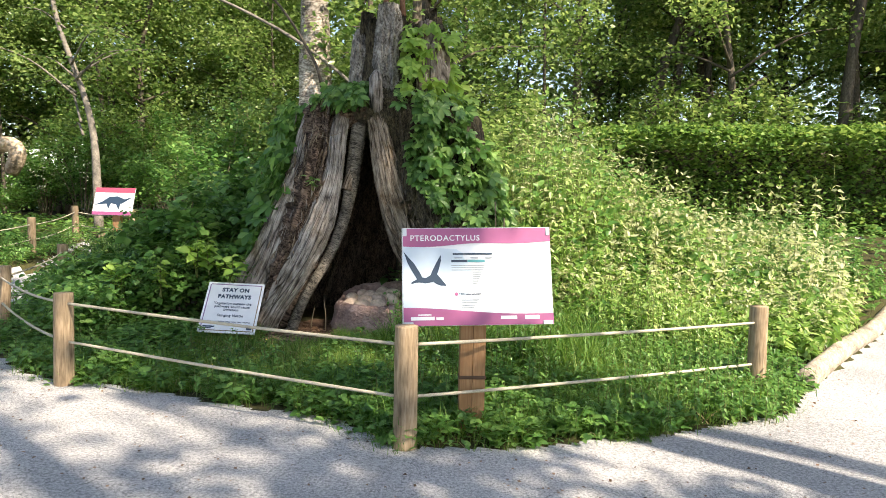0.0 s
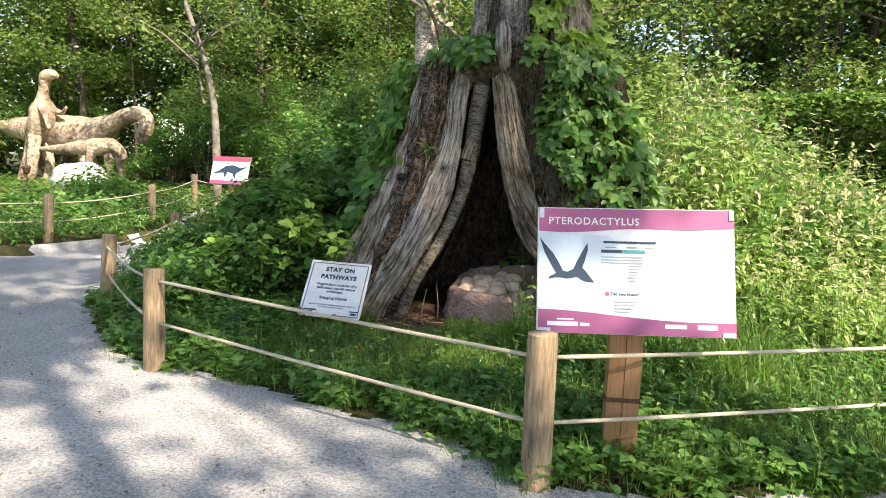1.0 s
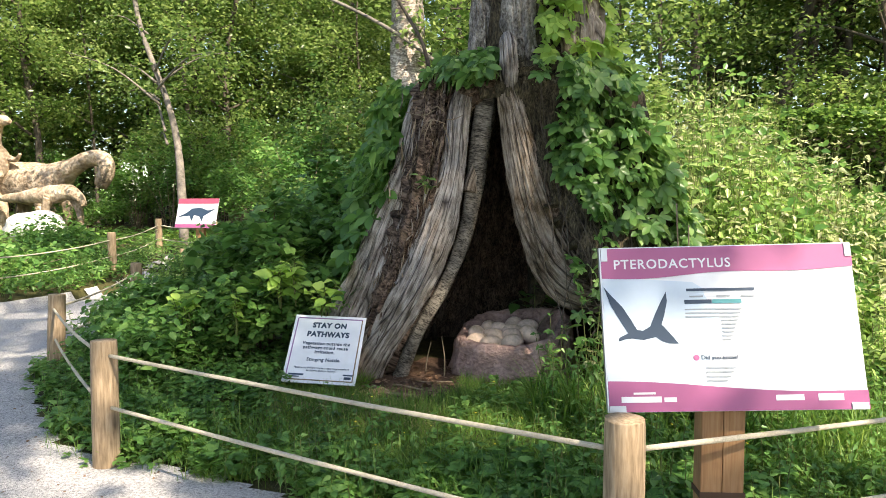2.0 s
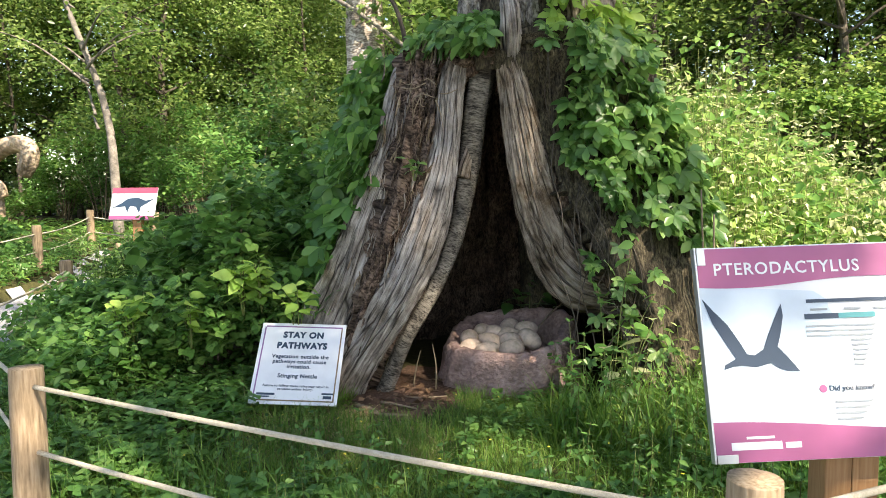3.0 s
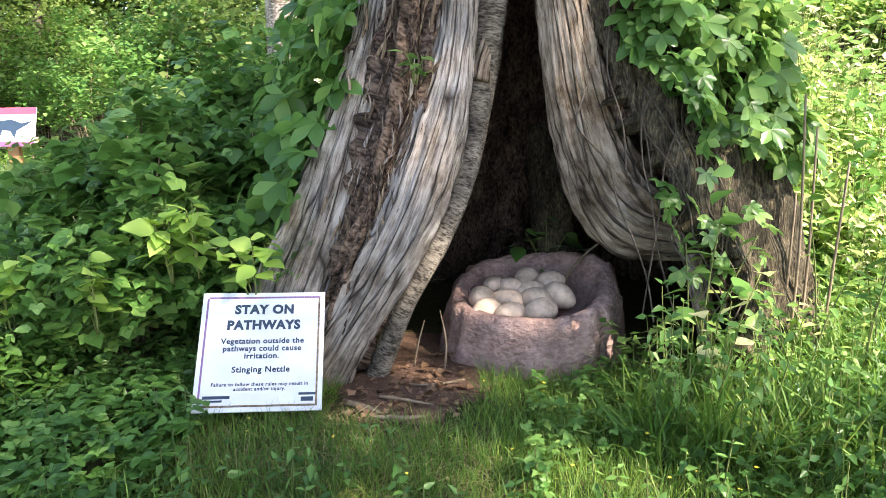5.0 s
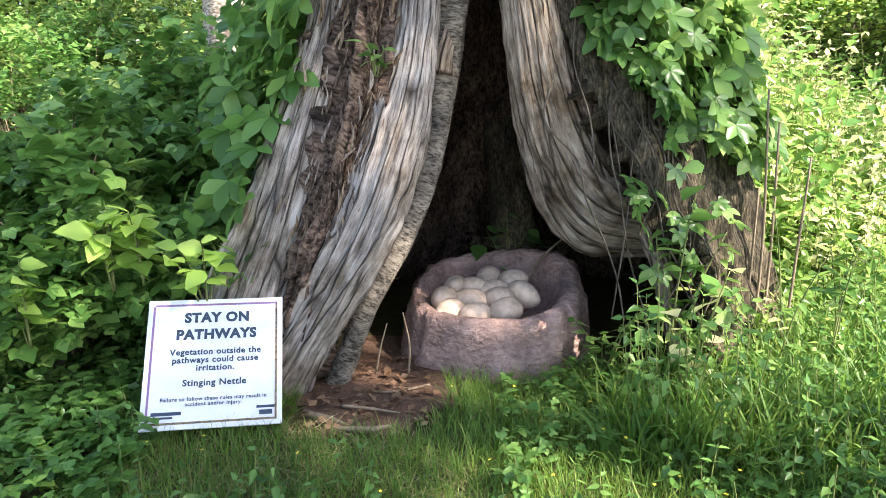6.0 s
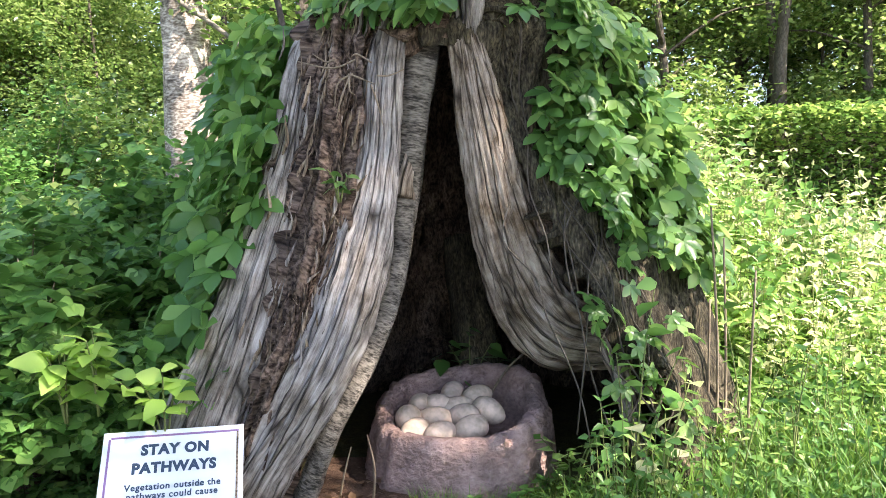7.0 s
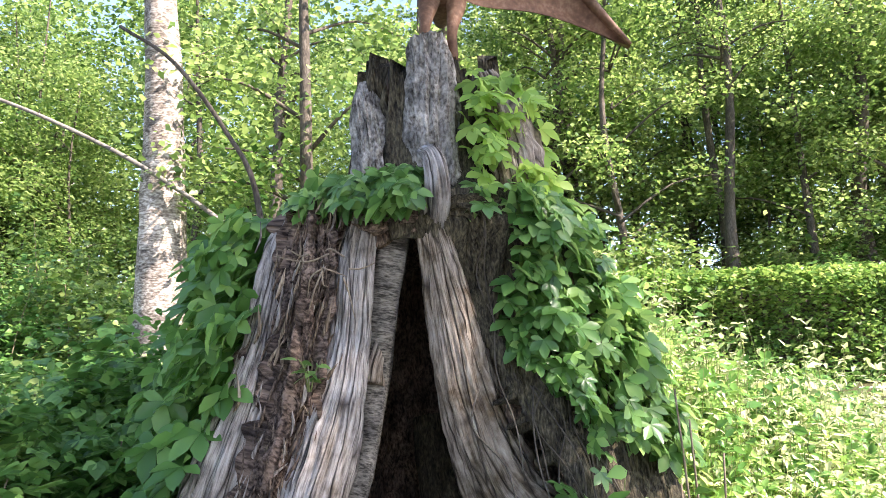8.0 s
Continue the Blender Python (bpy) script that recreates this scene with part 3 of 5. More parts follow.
    slab("upper_slab", [(-0.11, 6.5, 3.34, 0.1), (-0.10, 6.48, 3.1, 0.115), (-0.11, 6.46, 2.8, 0.12), (-0.08, 6.44, 2.6, 0.1), (-0.06, 6.42, 2.35, 0.1)], LICHEN_BARK, "grey bark-covered upright", 0.8, 0.35, 8, 11.0, 90, 90, 0.28)
    slab("horn", [(-0.17, 6.3, 2.66, 0.03), (-0.13, 6.2, 2.6, 0.05), (-0.11, 6.15, 2.48, 0.06), (-0.11, 6.17, 2.36, 0.06), (-0.12, 6.25, 2.25, 0.05)], GREY_GRAIN, "pale curved broken snag", 0.8, 0.4, 8, 12.0, 60, 60, 0.25)
    def rim(a0, a1, radius, z, thick, material, seed, label):
        rows = []
        for k, a in enumerate(np.linspace(radians(a0), radians(a1), 9)):
            rr = radius + 0.03 * noise.noise((k * 0.9, seed, 0))
            rows.append((STUMP[0] + rr * math.cos(a), STUMP[1] + rr * math.sin(a), z + 0.07 * noise.noise((k * 0.7, seed, 3)), thick * (1 + 0.4 * noise.noise((k * 1.1, seed, 7)))))
        link_mesh("broken_rim", *tube(rows, 60, 110, 0.2, 1.0, seed, 0.6, 8, True, 0.35), material, stump, label)

    rim(216, 262, 0.72, 2.3, 0.075, BROWN_WOOD, 1.5, "crumbling brown broken shoulder")
    rim(248, 296, 0.66, 2.36, 0.07, DARK_BARK, 4.5, "dark mossy broken shoulder")
    rim(205, 240, 0.66, 2.36, 0.07, DARK_BARK, 8.5, "dark mossy broken shoulder")
    for k in range(48):
        high = k >= 26
        a = radians(rng.uniform(212, 244) if not high else rng.uniform(190, 330))
        r0, z0 = (rng.uniform(0.66, 0.76), rng.uniform(2.24, 2.3)) if not high else (rng.uniform(0.36, 0.42), rng.uniform(2.85, 3.1))
        up, r1 = rng.uniform(0.06, 0.22), r0 - rng.uniform(0.02, 0.14)
        w = rng.uniform(0.012, 0.032)
        ca, sa = math.cos(a), math.sin(a)
        rows = [(STUMP[0] + r0 * ca, STUMP[1] + r0 * sa, z0 - 0.12, w), (STUMP[0] + (r0 + r1) / 2 * ca + rng.normal(0, 0.01), STUMP[1] + (r0 + r1) / 2 * sa, z0 + up * 0.55, w * 0.8), (STUMP[0] + r1 * ca + rng.normal(0, 0.02), STUMP[1] + r1 * sa, z0 + up, 0.004)]
        link_mesh("shard", *tube(rows, 9, 9, 0.25, 0.6, k * 1.7, 0.5, 6), (GREY_WOOD, BROWN_WOOD, TAN_WOOD, BROWN_WOOD)[k % 4], stump, "broken upright shard of weathered wood")
    slab("upper_slab", [(-0.47, 6.66, 3.16, 0.03), (-0.46, 6.62, 3.02, 0.08), (-0.43, 6.58, 2.8, 0.11), (-0.42, 6.52, 2.5, 0.12)], LICHEN_BARK, "grey ragged upright", 0.7, 0.5, 8, 14.0, 90, 90, 0.28)
    slab("upper_slab", [(0.2, 6.7, 3.2, 0.08), (0.24, 6.62, 3.0, 0.14), (0.28, 6.56, 2.7, 0.17), (0.3, 6.5, 2.45, 0.15)], TAN_GRAIN, "pale ragged upright", 0.7, 0.5, 8, 15.0, 90, 90, 0.28)
    rotten = catmull([(-0.68, 6.3, 2.36), (-0.70, 6.27, 1.92), (-0.78, 6.2, 1.42), (-0.92, 6.08, 0.95), (-1.02, 5.99, 0.6), (-1.12, 5.93, 0.1)], 60)
    for name, material, n, wide in (("splinter", BROWN_WOOD, 150, 0.13), ("splinter", TAN_WOOD, 70, 0.17), ("splinter", GREY_WOOD, 60, 0.2)):
        pieces = []
        for k in range(n):
            c = rotten[rng.integers(2, 40)] + np.array([rng.normal(0, wide * 0.6), -0.1 + rng.uniform(-0.02, 0.03), 0])
            ln, r0 = rng.uniform(0.03, 0.13), rng.uniform(0.004, 0.012)
            tip = c + np.array([rng.normal(0.02, 0.02), rng.uniform(-0.03, 0.01), ln])
            pieces.append(tube([(*(c - np.array([0.03, -0.02, 0.06])), r0 * 0.4), (*c, r0), (*tip, 0.001)], 5, 5, 0.3, 0.6, k))
        tagged(link_mesh(name, *join(pieces), material, stump, "loose splinters of crumbling wood"), kind="stuff")
    for k in range(9):
        c = np.array([-0.62 + rng.normal(0, 0.04), 6.0, 2.08 + rng.normal(0, 0.04)])
        e = c + np.array([rng.normal(0, 0.12), rng.uniform(0.0, 0.06), rng.uniform(-0.22, 0.04)])
        link_mesh("dry_root", *tube([(*c, 0.004), (*((c + e) / 2 + rng.normal(0, 0.02, 3)), 0.004), (*e, 0.002)], 5, 8), TWIG, stump, "thin pale dry root")
    return stump


build_stump()


# ---- nest and eggs ----
def build_nest():
    nest = thing("nest", "round moulded clay nest on bare soil in the stump's opening", "nest")
    cx, cy, n = -0.2, 6.6, 110
    section = [(0.5, 0.0), (0.5, 0.06), (0.49, 0.12), (0.475, 0.18), (0.46, 0.235), (0.445, 0.275), (0.42, 0.298), (0.39, 0.3), (0.365, 0.285), (0.35, 0.255), (0.335, 0.215), (0.27, 0.185), (0.14, 0.17), (0.02, 0.165)]
    verts, faces = [], []
    for r, z in section:
        for k in range(n):
            a = 2 * math.pi * k / n
            ca, sa = math.cos(a), math.sin(a)
            w = 0.02 * noise.noise((ca * 1.7 + 3, sa * 1.7, z * 3)) + 0.03 * noise.noise((ca * 5, sa * 5, z * 12)) + 0.022 * noise.noise((ca * 11, sa * 14, z * 30))
            lift = (0.045 + 0.11 * max(sa, 0) ** 0.7 + 0.09 * max(math.cos(a - 0.35), 0) ** 2 - 0.03 * max(-sa, 0)) * float(smooth(0.08, 0.29, z)) * float(smooth(0.3, 0.37, r))
            verts.append((cx + (r + w) * ca, cy + (r + w) * 0.95 * sa, 0.1 + z + lift + 0.5 * w))
    for i in range(len(section) - 1):
        for k in range(n):
            j = (k + 1) % n
            faces.append((i * n + k, i * n + j, (i + 1) * n + j, (i + 1) * n + k))
    faces.append(tuple(range((len(section) - 1) * n, len(section) * n)))
    link_mesh("bowl", verts, faces, NEST, nest)
    spots = [(-0.46, 6.5, 0.41), (-0.40, 6.65, 0.43), (-0.42, 6.38, 0.38), (-0.30, 6.35, 0.37), (-0.32, 6.5, 0.4), (-0.31, 6.62, 0.43), (-0.23, 6.76, 0.45),
             (-0.10, 6.70, 0.45), (-0.21, 6.6, 0.42), (-0.18, 6.5, 0.41), (-0.15, 6.4, 0.38), (-0.05, 6.55, 0.42)]
    for k, (x, y, z) in enumerate(spots):
        bm = bmesh.new()
        bmesh.ops.create_uvsphere(bm, u_segments=28, v_segments=18, radius=1)
        for v in bm.verts:
            taper = 1 - 0.14 * v.co.x
            v.co = Vector((v.co.x * 0.092, v.co.y * 0.066 * taper, v.co.z * 0.066 * taper))
        egg = part("egg", bm, EGG, None, "cream speckled dinosaur egg lying in the clay nest", True)
        egg.matrix_basis = pose(x, y, z + 0.02, rng.uniform(-20, 20), rng.uniform(-25, 25), rng.uniform(0, 360))
        tagged(egg, category="egg", group="eggs in the nest")


build_nest()


# ---- writing ----
def lettering(text, height, material, parent, place, align="LEFT", bold=0.0, name="lettering", spacing=1.0):
    cu = bpy.data.curves.new(name, "FONT")
    cu.body, cu.size, cu.align_x, cu.extrude, cu.offset, cu.space_character = text, height, align, 0.0006, bold, spacing
    cu.resolution_u = 3
    tmp = new(name, cu)
    me = bpy.data.meshes.new_from_object(tmp.evaluated_get(bpy.context.evaluated_depsgraph_get()))
    bpy.data.objects.remove(tmp)
    me.materials.append(material)
    ob = new(name, me)
    ob.parent = parent
    ob.location = place
    return ob


def flat_shape(name, outline, material, parent, z=0.003, label="", thick=0.0016):
    """A thin printed shape, laid on a board, from its outline in the board's plane."""
    n = len(outline)
    v = [(x, y, z - thick) for x, y in outline] + [(x, y, z) for x, y in outline]
    f = [tuple(range(n, 2 * n))] + [(k, (k + 1) % n, n + (k + 1) % n, n + k) for k in range(n)]
    return link_mesh(name, v, f, material, parent, label, False)


def bar(name, x0, y0, x1, y1, material, parent, z=0.0045):
    return flat_shape(name, [(x0, y0), (x1, y0), (x1, y1), (x0, y1)], material, parent, z)


def board_pose(corner, across, lean, roll=0.0):
    """Board plane: x along the width, y up the face, z towards the reader."""
    u = Vector((across[0], across[1], 0)).normalized()
    back = Vector((-u.y, u.x, 0))
    v = back * math.sin(radians(lean)) + Vector((0, 0, math.cos(radians(lean))))
    w = u.cross(v)
    m = Matrix((u, v, w)).transposed().to_4x4()
    m.translation = corner
    return m @ pose(0, 0, 0, 0, 0, roll)


def build_main_sign():
    W, Hh = 0.929, 0.613
    m = board_pose((0.865, 3.943, 0.696), (0.953, 0.302), 14.7, 1.4)
    sign = thing("information_sign", "white and magenta information board tilted on brown timber posts", "sign")
    board = part("board", box_bm((W, Hh, 0.012), (W / 2, Hh / 2, -0.006), 0.002), WHITE, sign, "white printed board")
    board.matrix_basis = m
    part("edge_strip", box_bm((0.006, Hh, 0.026), (-0.004, Hh / 2, -0.008), 0.001), ALU, board, "grey metal edge")
    sky_out = [(0.0, 0.112), (0.2, 0.1)] + [(0.3 + 0.13 * math.sin(k * 0.19) + 0.012 * math.sin(k * 1.9), 0.1 + 0.025 * k) for k in range(16)] + [(0.0, 0.5)]
    flat_shape("sky_print", sky_out, PALE_BLUE, board, 0.0022)
    top = [(0, 0.6085), (0, 0.495)] + [(W * k / 20, 0.495 + 0.025 * smooth(0, 20, k) - 0.006 * math.sin(k * 0.5)) for k in range(1, 21)] + [(W, 0.6085)]
    flat_shape("top_band", top[::-1], PINK, board, 0.0032, "magenta header band")
    low = [(0, 0.0015), (W, 0.0015)] + [(W * k / 20, 0.068 + 0.045 * (1 - smooth(0, 16, k))) for k in range(20, -1, -1)]
    flat_shape("bottom_band", low, PINK, board, 0.0032, "magenta footer band")
    for x, y in ((0.012, 0.585), (W - 0.014, 0.585), (0.03, 0.012), (W - 0.035, 0.012)):
        part("clip", box_bm((0.024 if y > 0.3 else 0.06, 0.05 if y > 0.3 else 0.024, 0.006), (x, y, 0.004), 0.001), ALU, board, "pale metal corner clip")
    lettering("PTERODACTYLUS", 0.05, WHITE, board, (0.045, 0.53, 0.004), spacing=1.12, bold=0.0006)
    lettering("Did you know?", 0.022, NAVY, board, (0.345, 0.187, 0.0035), bold=0.0004)
    dot = [(0.328 + 0.011 * math.cos(a), 0.194 + 0.011 * math.sin(a)) for a in np.linspace(0, 2 * math.pi, 20, endpoint=False)]
    flat_shape("dot", dot, PINK, board, 0.004)
    bar("text_bar", 0.31, 0.44, 0.56, 0.45, NAVY, board)
    bar("time_scale", 0.3, 0.393, 0.4, 0.408, NAVY, board), bar("time_scale", 0.401, 0.393, 0.51, 0.408, TEAL, board)
    for k, x in enumerate((0.32, 0.42, 0.51)):
        bar("text_bar", x, 0.417, x + 0.05, 0.423, INK, board)
    for k in range(9):
        bar("text_bar", 0.3 if k < 3 else 0.43, 0.37 - 0.014 * k, 0.51 - 0.006 * k, 0.3745 - 0.014 * k, INK, board)
    for k in range(4):
        bar("text_bar", 0.36, 0.155 - 0.016 * k, 0.47 - 0.012 * k, 0.16 - 0.016 * k, INK, board)
    # flying reptile print, a plain silhouette
    flat_shape("printed_silhouette", [(0.004, 0.462), (0.03, 0.43), (0.07, 0.385), (0.1, 0.335), (0.118, 0.3), (0.14, 0.296), (0.168, 0.312), (0.186, 0.352), (0.212, 0.402), (0.234, 0.44),
                             (0.236, 0.405), (0.222, 0.352), (0.21, 0.318), (0.236, 0.288), (0.268, 0.246), (0.232, 0.248), (0.208, 0.256), (0.186, 0.272), (0.14, 0.262), (0.1, 0.268), (0.075, 0.266), (0.048, 0.258), (0.052, 0.272), (0.085, 0.288),
                             (0.062, 0.328), (0.028, 0.39)], NAVY, board, 0.0042)
    for x0, x1, y0, y1 in ((0.045, 0.19, 0.035, 0.056), (0.2, 0.245, 0.036, 0.052), (0.09, 0.17, 0.064, 0.071), (0.6, 0.7, 0.036, 0.056), (0.75, 0.84, 0.034, 0.058)):
        bar("emblem_bar", x0, y0, x1, y1, WHITE, board)
    post = m @ Vector((W * 0.42, 0.28, -0.045))
    yaw = 17.6
    for s in (-0.0407, 0.0407):
        p = part("timber_post", box_bm((0.08, 0.089, 0.95), (s, 0, 0.475 - 0.1), 0.004), CEDAR, sign)
        p.matrix_basis = pose(post.x + 0.05, post.y + 0.02, 0, 0, 0, yaw)
    st = part("strap", box_bm((0.17, 0.097, 0.022), (0, 0, 0.36), 0.002), STRAP, sign, "dark rusty metal strap")
    st.matrix_basis = pose(post.x + 0.05, post.y + 0.02, 0, 0, 0, yaw)


build_main_sign()


def build_warning_sign():
    W, Hh = 0.527, 0.526
    m = board_pose((-1.551, 5.443, 0.221), (0.967, 0.256), 37.2, -2.3)
    board = part("warning_sign", box_bm((W, Hh, 0.01), (W / 2, Hh / 2, -0.005), 0.002), WHITE, None)
    board.matrix_basis = m
    tagged(board, "white square path notice with purple border leaning on the stump's foot", "sign")
    for x in (0.1, W - 0.1):
        top = m @ Vector((x, 0.2, -0.012))
        rows = [(top.x, top.y + 0.02, 0.02, 0.014), (top.x, top.y + 0.02, top.z * 0.5, 0.014), (top.x, top.y + 0.01, top.z, 0.013)]
        v, f = tube([tuple(m.inverted() @ Vector(q[:3])) + (q[3],) for q in rows], 8, 6)
        link_mesh("stake", v, f, CEDAR, board, "short wooden stake behind the notice")
    e, g = 0.02, 0.008
    for x0, y0, x1, y1, mat in ((e, e, e + g, Hh - e, PURPLE), (W - e - g, e, W - e, Hh - e, TAN_WOOD), (e, Hh - e - g, W - e, Hh - e, PURPLE), (e, e, W - e, e + g, TAN_WOOD)):
        bar("border_rule", x0 + (g if mat is PURPLE and y1 - y0 < 0.1 else 0), y0, x1, y1 - (g if x1 - x0 < 0.1 else 0), mat, board, 0.002)
    mid = W / 2 + 0.005
    lettering("STAY ON", 0.055, NAVY, board, (mid, 0.428, 0.002), "CENTER", 0.0028, spacing=1.12)
    lettering("PATHWAYS", 0.055, NAVY, board, (mid, 0.357, 0.002), "CENTER", 0.0028, spacing=1.1)
    for k, line in enumerate(("Vegetation outside the", "pathways could cause", "irritation.")):
        lettering(line, 0.034, NAVY, board, (mid, 0.292 - 0.033 * k, 0.002), "CENTER", 0.0008, spacing=1.1)
    lettering("Stinging Nettle", 0.036, NAVY, board, (mid, 0.166, 0.002), "CENTER", 0.0008, spacing=1.1)
    for k, line in enumerate(("Failure to follow these rules may result in", "accident and/or injury.")):
        lettering(line, 0.021, NAVY, board, (mid, 0.108 - 0.02 * k, 0.002), "CENTER", 0.0003, spacing=1.1)
    for x0, x1, y0, y1 in ((0.04, 0.15, 0.055, 0.068), (0.05, 0.12, 0.042, 0.05), (0.43, 0.5, 0.066, 0.076), (0.44, 0.49, 0.04, 0.058)):
        bar("emblem_bar", x0, y0, x1, y1, NAVY, board, 0.002)


build_warning_sign()


# ---- rope fence ----
def fence_post(x, y, height, lean=(0, 0), radius=0.07, seed=0.0):
    z0 = float(ground_z(x, y))
    post = thing("fence_post", "round peeled wooden fence post with a flat cut top", "fence post", "rope fence posts", at=(x, y, z0))
    rows = [(0, 0, -0.1, radius * 1.03), (0, 0, height * 0.5, radius), (0, 0, height - 0.008, radius * 0.97), (0, 0, height, radius * 0.9)]
    v, f = tube(rows, 28, 30, 0.03, 1, seed, 0.03, 6, caps=False)
    link_mesh("pole", v, f, POST_WOOD, post)
    cap = [(0, 0, height + 0.003)] + [(radius * 0.9 * math.cos(a), radius * 0.9 * math.sin(a), height + 0.002) for a in np.linspace(0, 2 * math.pi, 28, endpoint=False)]
    link_mesh("cut_top", cap, [(0, 1 + k, 1 + (k + 1) % 28) for k in range(28)], END_GRAIN, post, "pale end grain", False)
    post.rotation_euler = (radians(lean[0]), radians(lean[1]), seed)
    return post


POSTS = [(0.935, 3.77, 0.715, 0.622, 0.31), (-1.91, 4.27, 0.69, 0.635, 0.345), (-4.0, 5.72, 0.66, 0.56, 0.3), (-5.6, 8.3, 0.66, 0.56, 0.3), (-6.7, 10.4, 0.6, 0.5, 0.25),
         (3.22, 5.70, 0.66, 0.565, 0.24), (-7.75, 7.95, 0.7, 0.58, 0.3), (-10.4, 6.4, 0.7, 0.58, 0.3), (-8.4, 10.6, 0.7, 0.58, 0.3), (-9.35, 12.75, 0.7, 0.58, 0.3), (-7.95, 12.8, 0.7, 0.58, 0.3)]
for k, (x, y, h, _, _) in enumerate(POSTS):
    fence_post(x, y, h, ((0, 0), (0, 1), (2, -2), (0, 2))[k % 4], 0.07, k * 1.7)


def rope(a, b, level, sag):
    (xa, ya, _, *ra), (xb, yb, _, *rb) = POSTS[a], POSTS[b]
    za, zb = (r[level] + (0 if k in (0, 1, 5) else float(ground_z(x, y))) for k, x, y, r in ((a, xa, ya, ra), (b, xb, yb, rb)))
    way = Vector((xb - xa, yb - ya, 0)).normalized()
    pa, pb = Vector((xa, ya, za)) + way * 0.066, Vector((xb, yb, zb)) - way * 0.066
    rows = [(*(pa.lerp(pb, t) - Vector((0, 0, sag * 4 * t * (1 - t)))), 0.0105) for t in np.linspace(0, 1, 7)]
    ob = link_mesh("rope", *tube(rows, 8, 60, 0.12, 1, a + level * 3.0), ROPE)
    tagged(ob, "pale twisted rope strung between wooden fence posts", "rope", "fence ropes")


for a, b in ((0, 1), (1, 2), (2, 3), (3, 4), (0, 5), (6, 7), (6, 8), (8, 9), (9, 10)):
    for level in (0, 1):
        rope(a, b, level, 0.008 if a == 0 else 0.04)

log = link_mesh("edging_log", *tube([(3.62, 5.95, 0.07, 0.085), (4.3, 7.3, 0.09, 0.09), (5.0, 8.6, 0.1, 0.09), (5.75, 10.1, 0.2, 0.085)], 24, 60, 0.06, 1, 2.0, 0.05, 6), PALE_LOG)
tagged(log, "long pale bleached log edging the gravel path", "log")


# ---- trees ----
def branchy(base, top, radius, limbs, seed, reach, low=0.35):
    """Trunk rows and limb rows of a tree; returns tube pieces and the limb tips."""
    r = np.random.default_rng(seed)
    base, top = np.array(base, float), np.array(top, float)
    pieces, tips = [], []
    mid = [base + (top - base) * t + np.array([*r.normal(0, 0.012 * np.linalg.norm(top - base), 2), 0]) * (0 < t < 1) for t in (0, 0.25, 0.5, 0.75, 1)]
    rows = [(*p, radius * (1.25 if k == 0 else 1 - 0.2 * k)) for k, p in enumerate(mid)]
    rows[0] = (rows[0][0], rows[0][1], rows[0][2] - 0.15, rows[0][3])
    pieces.append(tube(rows, 14, 28, 0.12, 1, seed * 1.3, 0.12, 6))
    for k in range(limbs):
        t = r.uniform(low, 0.97)
        a = r.uniform(0, 2 * math.pi)
        start = base + (top - base) * t
        length = reach * (1.15 - 0.6 * t) * r.uniform(0.6, 1.2)
        end = start + np.array([math.cos(a) * length, math.sin(a) * length, length * r.uniform(0.1, 0.6)])
        bend = (start + end) / 2 + np.array([0, 0, 0.12 * length])
        q = max(radius * (1 - 0.8 * t) * 0.45, 0.012)
        pieces.append(tube([(*start, q), (*bend, q * 0.6), (*end, 0.006)], 6, 8))
        tips += [end, bend, (end + bend) / 2]
    tips.append(top)
    return pieces, np.array(tips)


def tree(x, y, height, radius, seed, lean=(0, 0), bark=TRUNK_BARK, label="slender leafy forest tree with grey-brown bark", limbs=16, reach=2.2, low=0.35, per=90, leaf=0.085, clump=0.75, material=LEAF_TREE):
    z0 = float(ground_z(x, y))
    t = thing("tree", label, "tree", "forest trees", at=(x, y, z0))
    pieces, tips = branchy((0, 0, 0), (lean[0], lean[1], height), radius, limbs, seed, reach, low)
    link_mesh("trunk", *join(pieces), bark, t)
    pos = clumps(tips, rng.uniform(0.6, 1.2, len(tips)) * clump, per, 0.6)
    field("crown", KITE, pos, rng.uniform(0.7, 1.35, len(pos)) * leaf, free_turns(len(pos), (-0.9, 0.4), 0.7), material, t, "loose green leaves")
    return t


tree(-3.66, 12.65, 17, 0.34, 3, (-0.25, 0.2), PALE_TRUNK, "tall birch with pale sunlit bark behind the stump", limbs=16, reach=2.8, low=0.4)
tree(-10.3, 14.6, 11, 0.1, 4, (-2.4, 0.5), BIRCH_BARK, "leaning grey-barked tree in the undergrowth", limbs=22, reach=2.0, low=0.16, per=45, leaf=0.12, clump=0.9)
tree(7.6, 19.0, 15, 0.17, 5, (0.3, 0), limbs=18, low=0.42)
tree(8.5, 20.6, 15, 0.15, 8, (-0.2, 0), limbs=18, low=0.42)
tree(12.3, 20.3, 16, 0.24, 9, (-0.5, 0), limbs=18, low=0.42)
tree(-3.3, 19.4, 15, 0.2, 10, (0.2, 0), limbs=18, low=0.4)
tree(4.4, 23.5, 16, 0.2, 12, (0.3, 0), limbs=18, low=0.4)
tree(0.9, 20.5, 15, 0.15, 13, (-0.4, 0), limbs=18, low=0.4)
tree(3.3, 21.5, 15, 0.2, 6, (1.5, 0), limbs=16)
r = np.random.default_rng(11)
taken = [(-3.66, 12.65), (-10.6, 14.6), (7.6, 19.0), (8.5, 20.6), (12.3, 20.3), (-3.3, 19.4), (4.4, 23.5), (0.9, 20.5), (3.3, 21.5)]
made = 0
